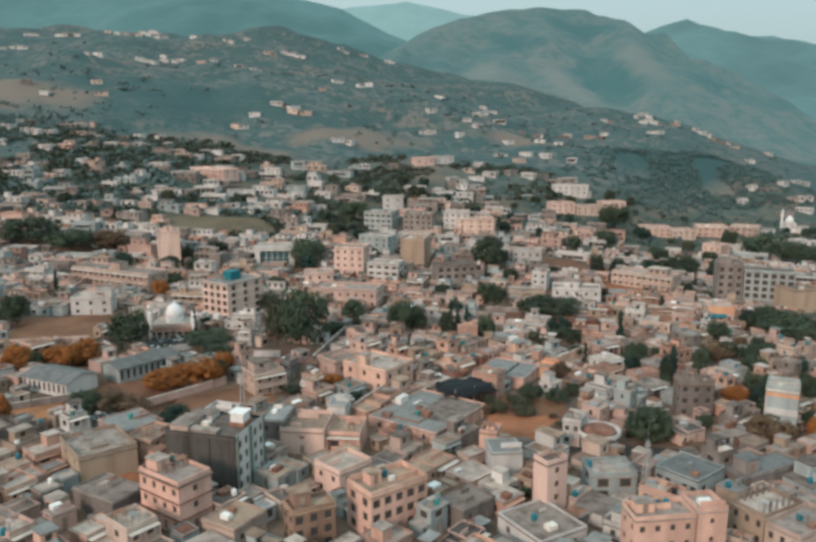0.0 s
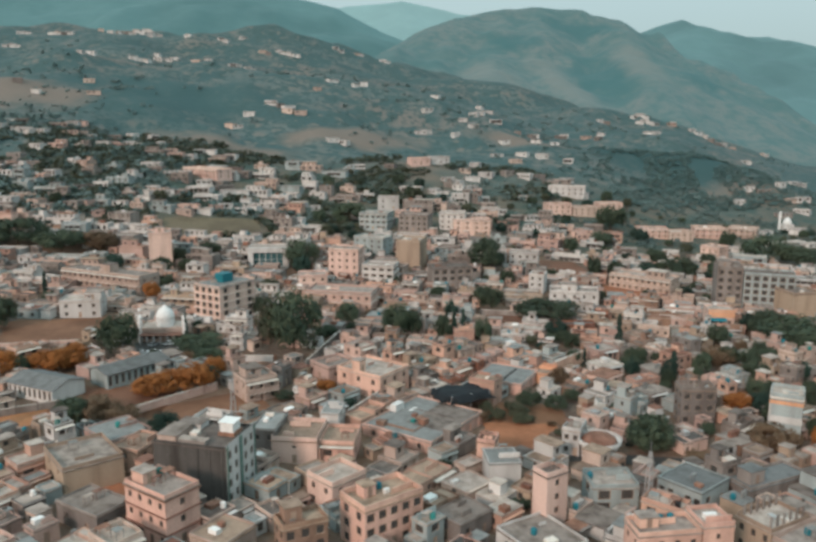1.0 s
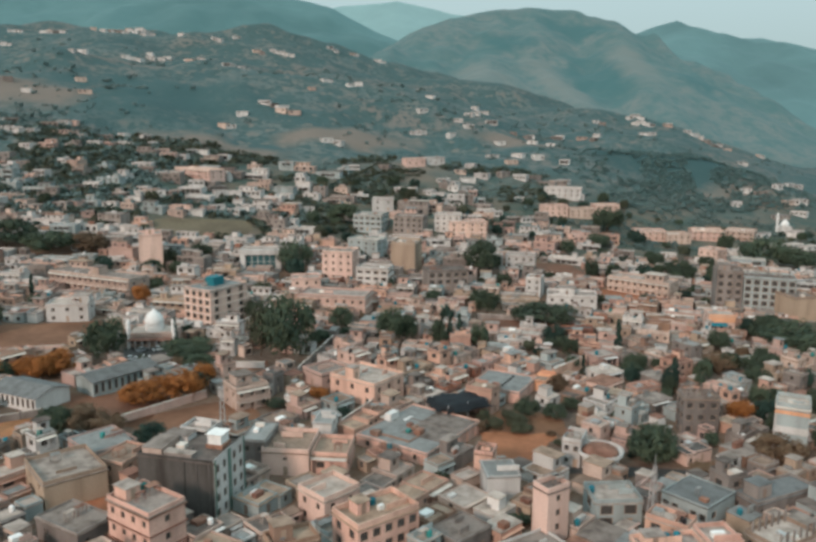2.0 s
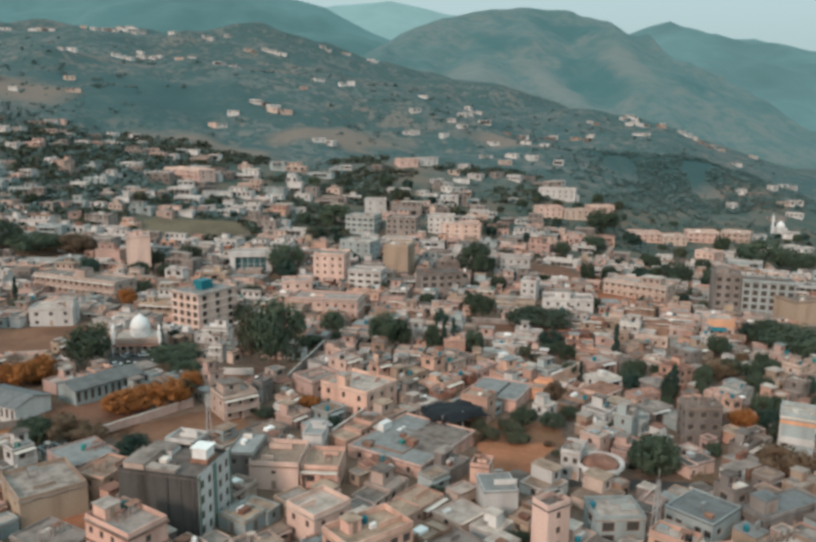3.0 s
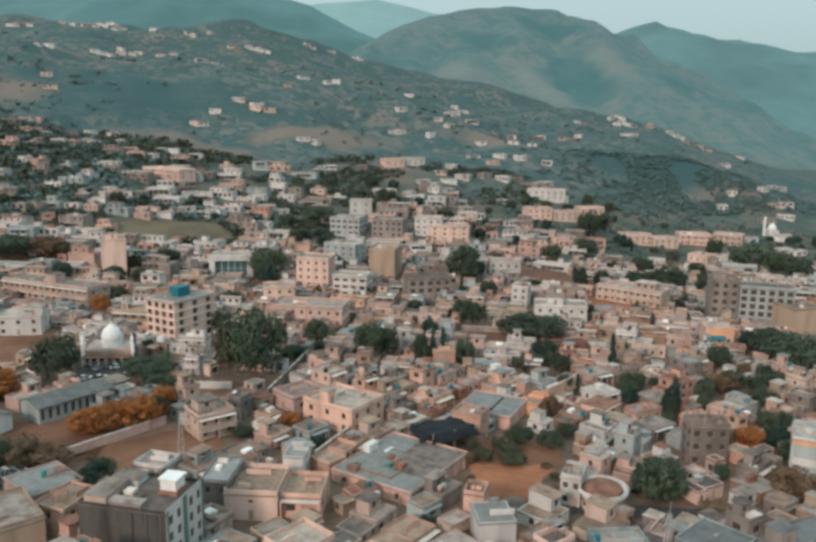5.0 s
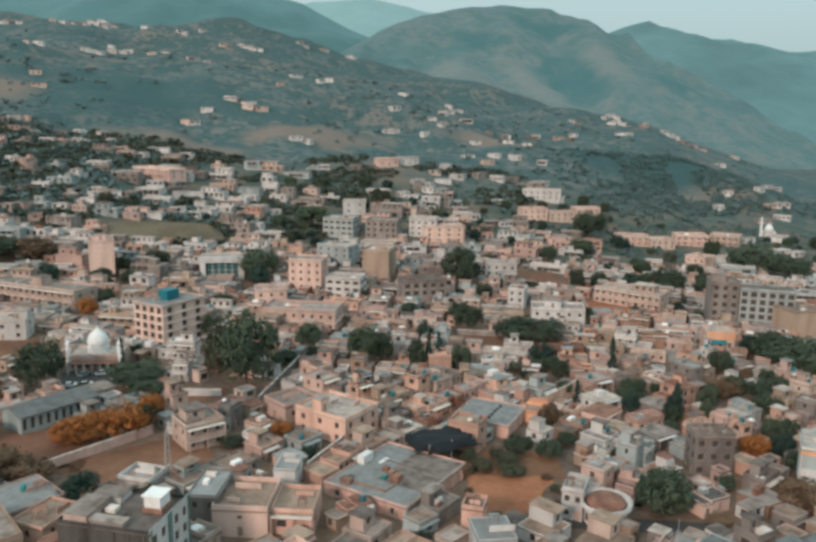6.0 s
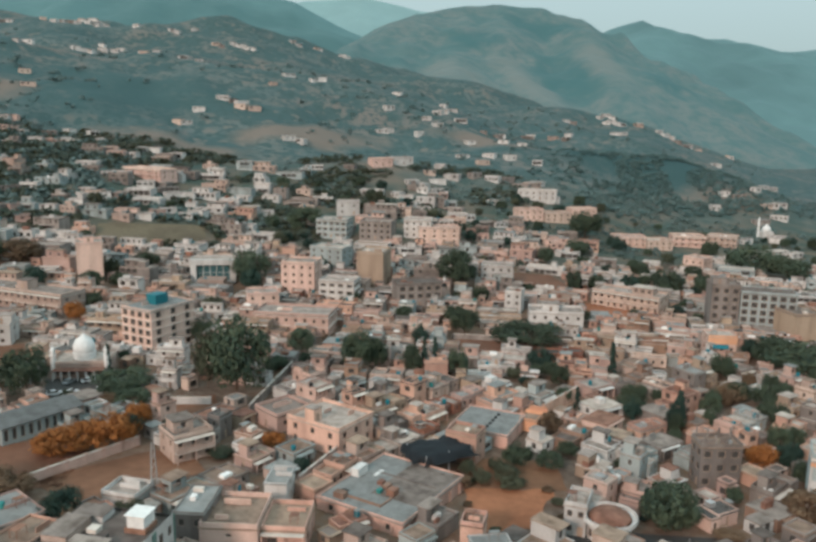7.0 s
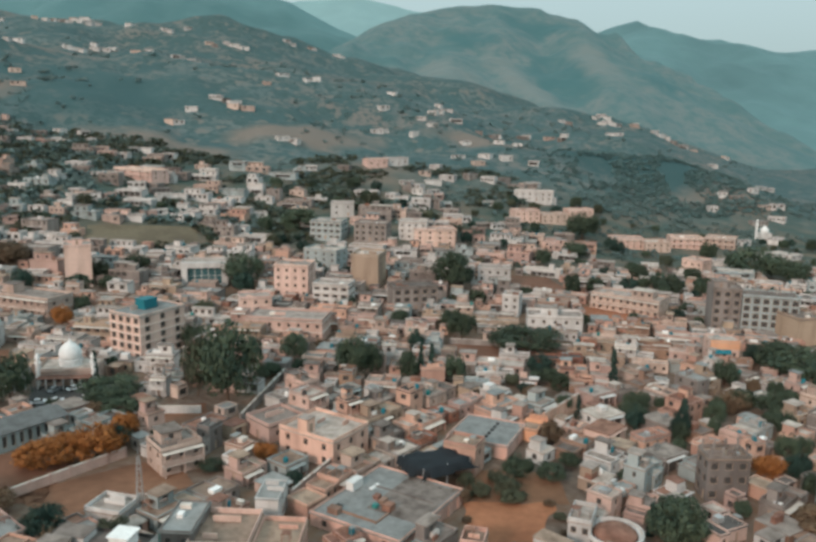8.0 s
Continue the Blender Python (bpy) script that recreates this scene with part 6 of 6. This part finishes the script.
hill_house(-132, 596, 10, 'white')
hill_house(278, 641, 9, 'white')
hill_house(289, 639, 7, 'white')
hill_house(305, 638, 11, 'white')
hill_house(317, 635, 9, 'white')
hill_house(285, 610, 8, 'white')
hill_house(244, 537, 9, 'white')
hill_house(272, 557, 10, 'white')
hill_house(305, 603, 9, 'white')
hill_house(261, 620, 7, 'white')
hill_house(250, 502, 10, 'white')
hill_house(232, 500, 7, 'white')
hill_house(79, 697, 7, 'white')
hill_house(118, 700, 6, 'white')
hill_house(140, 687, 6, 'white')
hill_house(-296, 610, 26, 'pink')
hill_house(-279, 602, 16, 'pink')
hill_house(-254, 626, 22, 'pink')
hill_house(-239, 608, 17, 'pink')
hill_house(-214, 602, 17, 'pink')
hill_house(-201, 607, 12, 'pink')
hill_house(-190, 636, 16, 'pink')
hill_house(-165, 582, 16, 'pink')
hill_house(-265, 596, 10, 'pink')
hill_house(-287, 578, 8, 'pink')
hill_house(-149, 604, 12, 'pink')
hill_house(-218, 635, 11, 'pink')
hill_house(-218, 504, 9, 'pink')
hill_house(-206, 462, 13, 'pink')
hill_house(-194, 488, 6, 'pink')
hill_house(-185, 457, 16, 'pink')
hill_house(-167, 458, 16, 'pink')
hill_house(-219, 464, 13, 'pink')
hill_house(-146, 494, 20, 'pink')
hill_house(-149, 482, 13, 'pink')
hill_house(-119, 516, 17, 'pink')
hill_house(-105, 513, 14, 'pink')
hill_house(-108, 481, 10, 'pink')
hill_house(-93, 483, 13, 'pink')
hill_house(-75, 513, 14, 'pink')
hill_house(-60, 500, 13, 'pink')
hill_house(-79, 494, 10, 'pink')
hill_house(-120, 468, 13, 'pink')
hill_house(49, 621, 16, 'peach')
hill_house(60, 635, 12, 'peach')
hill_house(44, 586, 14, 'peach')
hill_house(81, 621, 8, 'peach')
hill_house(99, 618, 15, 'peach')
hill_house(121, 622, 17, 'peach')
hill_house(130, 605, 16, 'peach')
hill_house(24, 569, 13, 'peach')
hill_house(53, 558, 11, 'peach')
hill_house(34, 544, 11, 'peach')
hill_house(85, 579, 9, 'peach')
hill_house(12, 531, 10, 'peach')
hill_house(61, 533, 11, 'peach')
hill_house(78, 528, 10, 'peach')
hill_house(37, 601, 12, 'peach')


# ---- the rest of the town: lots along the lanes, the nearest as houses of their own ----
def any_house(x, y, w, d, turn, h, rng):
    wall = rng.choices(["peach", "pink", "cream", "white", "grey", "tan", "teal", "brown", "brick"], [20, 20, 16, 13, 16, 6, 6, 4, 3])[0]
    roof = rng.choices(["concrete", "pale", "tan", "sheet", "rust", "dark"], [38, 30, 12, 13, 5, 3])[0]
    st = (rng.choice((-1, 1)) * w * 0.2, d * 0.15, min(2.6, w * 0.3), 2.6, 2.3) if rng.random() < 0.2 and w > 8 else None
    tk = ((rng.uniform(-0.3, 0.3) * w, rng.uniform(-0.3, 0.0) * d, rng.choices((0, 1, 2, 3), (6, 2, 2, 1))[0]),) if rng.random() < 0.3 else ()
    f, g, side = rng.uniform(0.5, 0.72), rng.uniform(0.75, 1.0), rng.choice((-1, 1))
    a = radians(turn)
    mw, md = w * f, d * g
    u, v = side * (w - mw) / 2, (d - md) / 2
    n, m = max(1, int(mw / 3.0)), max(1, int(md / 3.6))
    low = rng.choice((2.2, 2.5, 2.8))
    wing = [(-side * (mw / 2 + (w - mw) / 2 + 0.02), (md - d) / 2 + d * rng.uniform(0.0, 0.06), w - mw, d * rng.uniform(0.74, 0.9), low)]
    if md < d - 1.6:
        wing.append((0.0, -md / 2 - (d - md) / 2, mw * 0.6, d - md - 0.05, 2.3))
    house(x + math.cos(a) * u - math.sin(a) * v, y + math.sin(a) * u + math.cos(a) * v, mw, md, turn, h, wall, roof, (n, 0, 0, m), rng.choice((0.25, 0.4, 0.7, 0.9)), st, tk, False, clutter=rng.choice((1, 2, 3)), wings=wing, veranda=rng.random() < 0.4, upper=(rng.uniform(-0.15, 0.15), 0.16, rng.uniform(0.45, 0.7), rng.uniform(0.35, 0.55)) if st is None and rng.random() < 0.3 else None, win=rng.choice(((1.1, 1.3), (1.5, 1.4), (0.8, 1.2), (2.0, 1.5))))
    PLOTS.append((x, y, w, d, a))


fill = random.Random(21)
lots, greens = [], []
for zone, (turn, low, high, near, far) in enumerate(((53, -400, -25, 90, 268), (46, -25, 62, 90, 262), (30, 62, 420, 90, 285), (-12, -400, 70, 262, 680), (-20, 70, 420, 285, 600))):
    a = radians(turn)
    v = -560.0
    row = 0
    while v < 620:
        depth = fill.uniform(6.0, 9.5)
        u = -460.0 + fill.uniform(0, 8)
        count = 0
        while u < 640:
            w = fill.uniform(7.0, 12.5) if zone < 3 else fill.uniform(8.0, 19.0)
            count += 1
            cu, cv = u + w / 2, v + depth / 2 + fill.uniform(-0.8, 0.8)
            x, y = cu * math.cos(a) - cv * math.sin(a), cu * math.sin(a) + cv * math.cos(a)
            u += w + (fill.uniform(2.0, 3.6) if count % 7 == 0 else fill.uniform(0.0, 0.4))
            if not (low <= x < high and near <= y < far and abs(x) < 42 + y * 0.6):
                continue
            edge = 455 if x > 130 else 560 if x > 60 else 620
            if y > 440 and fill.random() < 0.25 + (y - 440) / 260:
                if fill.random() < 0.45:
                    greens.append((x, y))
                continue
            if y > edge + 50 * float(vnoise(np.array(x / 40), np.array(y / 40), 4)) or float(height(x, y)) > 58:
                continue
            green = float(vnoise(np.array(x / 26), np.array(y / 26), 14))
            if green > 0.54 or fill.random() < 0.07:
                greens.append((x, y))
                continue
            lots.append((x, y, w - 0.1, depth * fill.uniform(0.86, 1.0), turn + fill.gauss(0, 5.0), fill.choices((2.5, 2.8, 3.1, 5.2, 5.8), (36, 28, 14, 15, 5))[0]))
        v += depth + (2.8 if row % 2 else 0.2)
        row += 1
lots.sort(key=lambda q: q[1])
TOWN = Rows()
town_rng = random.Random(5)
made = 0
for x, y, w, d, turn, h in lots:
    if not clear(x, y, w, d, radians(turn), 0.05):
        w, d = w * 0.72, d * 0.72
        if not clear(x, y, w, d, radians(turn), 0.05):
            continue
    if made < 300 and abs(x) < 14 + y * 0.5:
        made += 1
        any_house(x, y, w, d, turn, h, fill)
    else:
        # farther walls picked whiter and greyer, haze put into the choice of colour
        k = town_rng.choices(["peach", "pink", "cream", "white", "grey", "tan", "teal", "brown", "brick"], [16, 16, 20, 18, 18, 6, 6, 3, 2] if y < 300 else [8, 16, 18, 28, 18, 5, 8, 1, 1] if y < 420 else [3, 12, 12, 36, 24, 3, 10, 0, 0])[0]
        (TOWN.cluster if y < 275 else TOWN.house)(x, y, w, d, turn, h, k, town_rng.choices(["concrete", "pale", "tan", "sheet", "rust"], [30, 42, 10, 13, 5])[0], town_rng)
# trees in the yards that are left open
kinds = ("green", "dark", "green", "brown", "olive", "green", "cypress", "dark")
for i, (x, y) in enumerate(sorted(greens, key=lambda q: fill.random())[:380]):
    k = fill.choice(kinds) if y < 330 else fill.choice(("green", "dark", "olive", "green"))
    r = fill.uniform(1.5, 4.2)
    if y > 165 and float(height(x, y)) < 32 and clear(x, y, r, r, 0.0):
        tree(x, y, r if k != "cypress" else 0.9, r * fill.uniform(1.9, 2.6) if k != "cypress" else fill.uniform(6, 10), k)
# small houses and huts squeezed into the gaps between the lots
for i in range(18000):
    y = 112 + 330 * town_rng.random() ** 1.2
    x = town_rng.uniform(-1, 1) * (20 + y * 0.54)
    size = (7.5, 5.5, 4.2, 3.4)[i * 4 // 18000]
    w, d = size * town_rng.uniform(0.8, 1.3), size * town_rng.uniform(0.8, 1.1)
    turn = (53 if x < -25 else 46 if x < 62 else 30) if y < 265 else -12
    if float(height(x, y)) > 20 or not clear(x, y, w, d, radians(turn), 0.25):
        continue
    k = town_rng.choices(["peach", "pink", "cream", "white", "grey", "tan", "teal", "brown", "brick"], [16, 20, 16, 13, 20, 6, 6, 5, 3])[0]
    TOWN.house(x, y, w, d, turn + town_rng.gauss(0, 3), town_rng.choice((2.3, 2.6, 2.9, 3.2)), k, town_rng.choices(["concrete", "pale", "tan", "sheet", "rust"], [34, 30, 12, 16, 8])[0], town_rng, town_rng.choice((0.0, 0.2, 0.4)), size > 5)
TOWN.link("town_houses", "crowded flat-roofed houses of the far town", "houses")
more = np.random.default_rng(17)
for i in range(300):
    y = 450 + 330 * more.random() ** 1.6
    x = more.uniform(-0.56, 0.5) * (30 + y)
    z = float(height(x, y))
    if z > 15 and float(vnoise(np.array(x / 60), np.array(y / 60), 41)) > 0.22 and more.random() < 0.8 - y / 1600 and clear(x, y, 12, 12, 0.0):
        hill_house(x, y, 6 + 9 * more.random(), ("white", "cream", "pink", "white", "grey")[i % 5])
SLOPE.link("slope_houses", "scattered pale houses on the scrub hillsides", "houses")


# ---- scrub and woods on the hills, one mass ----
def scatter(name, label, count, spread, kind, seed, size):
    """Bushes and small trees as clumps of leaf blades, thick in some places and thin in others."""
    rng = np.random.default_rng(seed)
    forms = []
    for s in range(5):
        v, f = leafy(random.Random(seed + s), 6, 8, 1.0, 0.62, 0.27)
        forms.append((np.array([tuple(p) for p in v]), np.array(f)))
    pts = spread(rng, count)
    verts, faces, k = [], [], 0
    for i in range(len(pts)):
        v, f = forms[i % 5]
        s = size[0] + (size[1] - size[0]) * rng.random() ** 2
        a = rng.random() * 6.283
        c, n = math.cos(a), math.sin(a)
        q = np.empty_like(v)
        q[:, 0], q[:, 1], q[:, 2] = pts[i, 0] + s * (c * v[:, 0] - n * v[:, 1]), pts[i, 1] + s * (n * v[:, 0] + c * v[:, 1]), pts[i, 2] + s * v[:, 2] * 0.72
        verts.append(q)
        faces.append(f + k)
        k += len(v)
    me = bpy.data.meshes.new(name)
    me.from_pydata(np.concatenate(verts).tolist(), [], np.concatenate(faces).tolist())
    me.materials.append(LEAF[kind])
    return tagged(new(name, me), label, "shrubs", kind="stuff")


def hillside(rng, count):
    y = 380 + 680 * rng.random(count * 4) ** 1.1
    x = rng.uniform(-1, 1, count * 4) * (40 + y * 0.62)
    z = height(x, y)
    wood = vnoise(x / 90, y / 90, 31) + 0.6 * vnoise(x / 33, y / 33, 32)
    knoll = np.exp(-((x - 230) / 95) ** 2 - ((y - 680) / 90) ** 2)
    keep = (z > 13) & (rng.random(count * 4) < np.clip(3.2 * (wood + 0.06) - 1.5 * knoll + 0.3 * (y < 640), 0.06, 1))
    keep &= ~((z < 24) & (y < 470)) & ((y < 640) | (rng.random(count * 4) < 0.10))
    return np.stack([x, y, z], 1)[keep][:count]


def valley_edge(rng, count):
    y = rng.uniform(425, 760, count * 3)
    x = rng.uniform(90, 520, count * 3)
    z = height(x, y)
    keep = (z < 18) & (vnoise(x / 40, y / 40, 33) > -0.4) & ((y > 470) | (vnoise(x / 15, y / 15, 35) > 0.35))
    return np.stack([x, y, z], 1)[keep][:count]


scatter("hill_scrub", "bushes and small trees over the hillsides, haze tint painted in", 9000, hillside, "hill", 3, (1.3, 4.2))
scatter("valley_trees", "trees along the valley edge, haze tint painted in", 1100, valley_edge, "hill", 5, (1.5, 3.6))


def knoll(rng, count):
    x, y = rng.normal(246, 50, count * 2), rng.normal(672, 40, count * 2)
    z = height(x, y)
    keep = (z > 8) & (vnoise(x / 28, y / 28, 51) > -0.55)
    return np.stack([x, y, z], 1)[keep][:count]


scatter("knoll_woods", "dark pine wood covering the knoll, haze tint painted in", 1400, knoll, "pine", 9, (1.5, 3.4))


def orchards(rng, count):
    y = rng.uniform(405, 650, count * 6)
    x = rng.uniform(-1, 0.3, count * 6) * (40 + y * 0.56)
    z = height(x, y)
    keep = vnoise(x / 34, y / 34, 61) + 0.5 * vnoise(x / 13, y / 13, 62) > np.where(x < 0, -0.2, 0.3)
    keep &= (z < 70)
    pts = np.stack([x, y, z], 1)[keep]
    free = [i for i in range(len(pts)) if clear(pts[i, 0], pts[i, 1], 3.0, 3.0, 0.0)]
    return pts[free][:count]


for kind, name, label, seed in (("grove", "slope_trees", "trees between the slope houses, haze tint painted in", 71), ("olive", "olive_trees", "dull olive trees between the slope houses", 73)):
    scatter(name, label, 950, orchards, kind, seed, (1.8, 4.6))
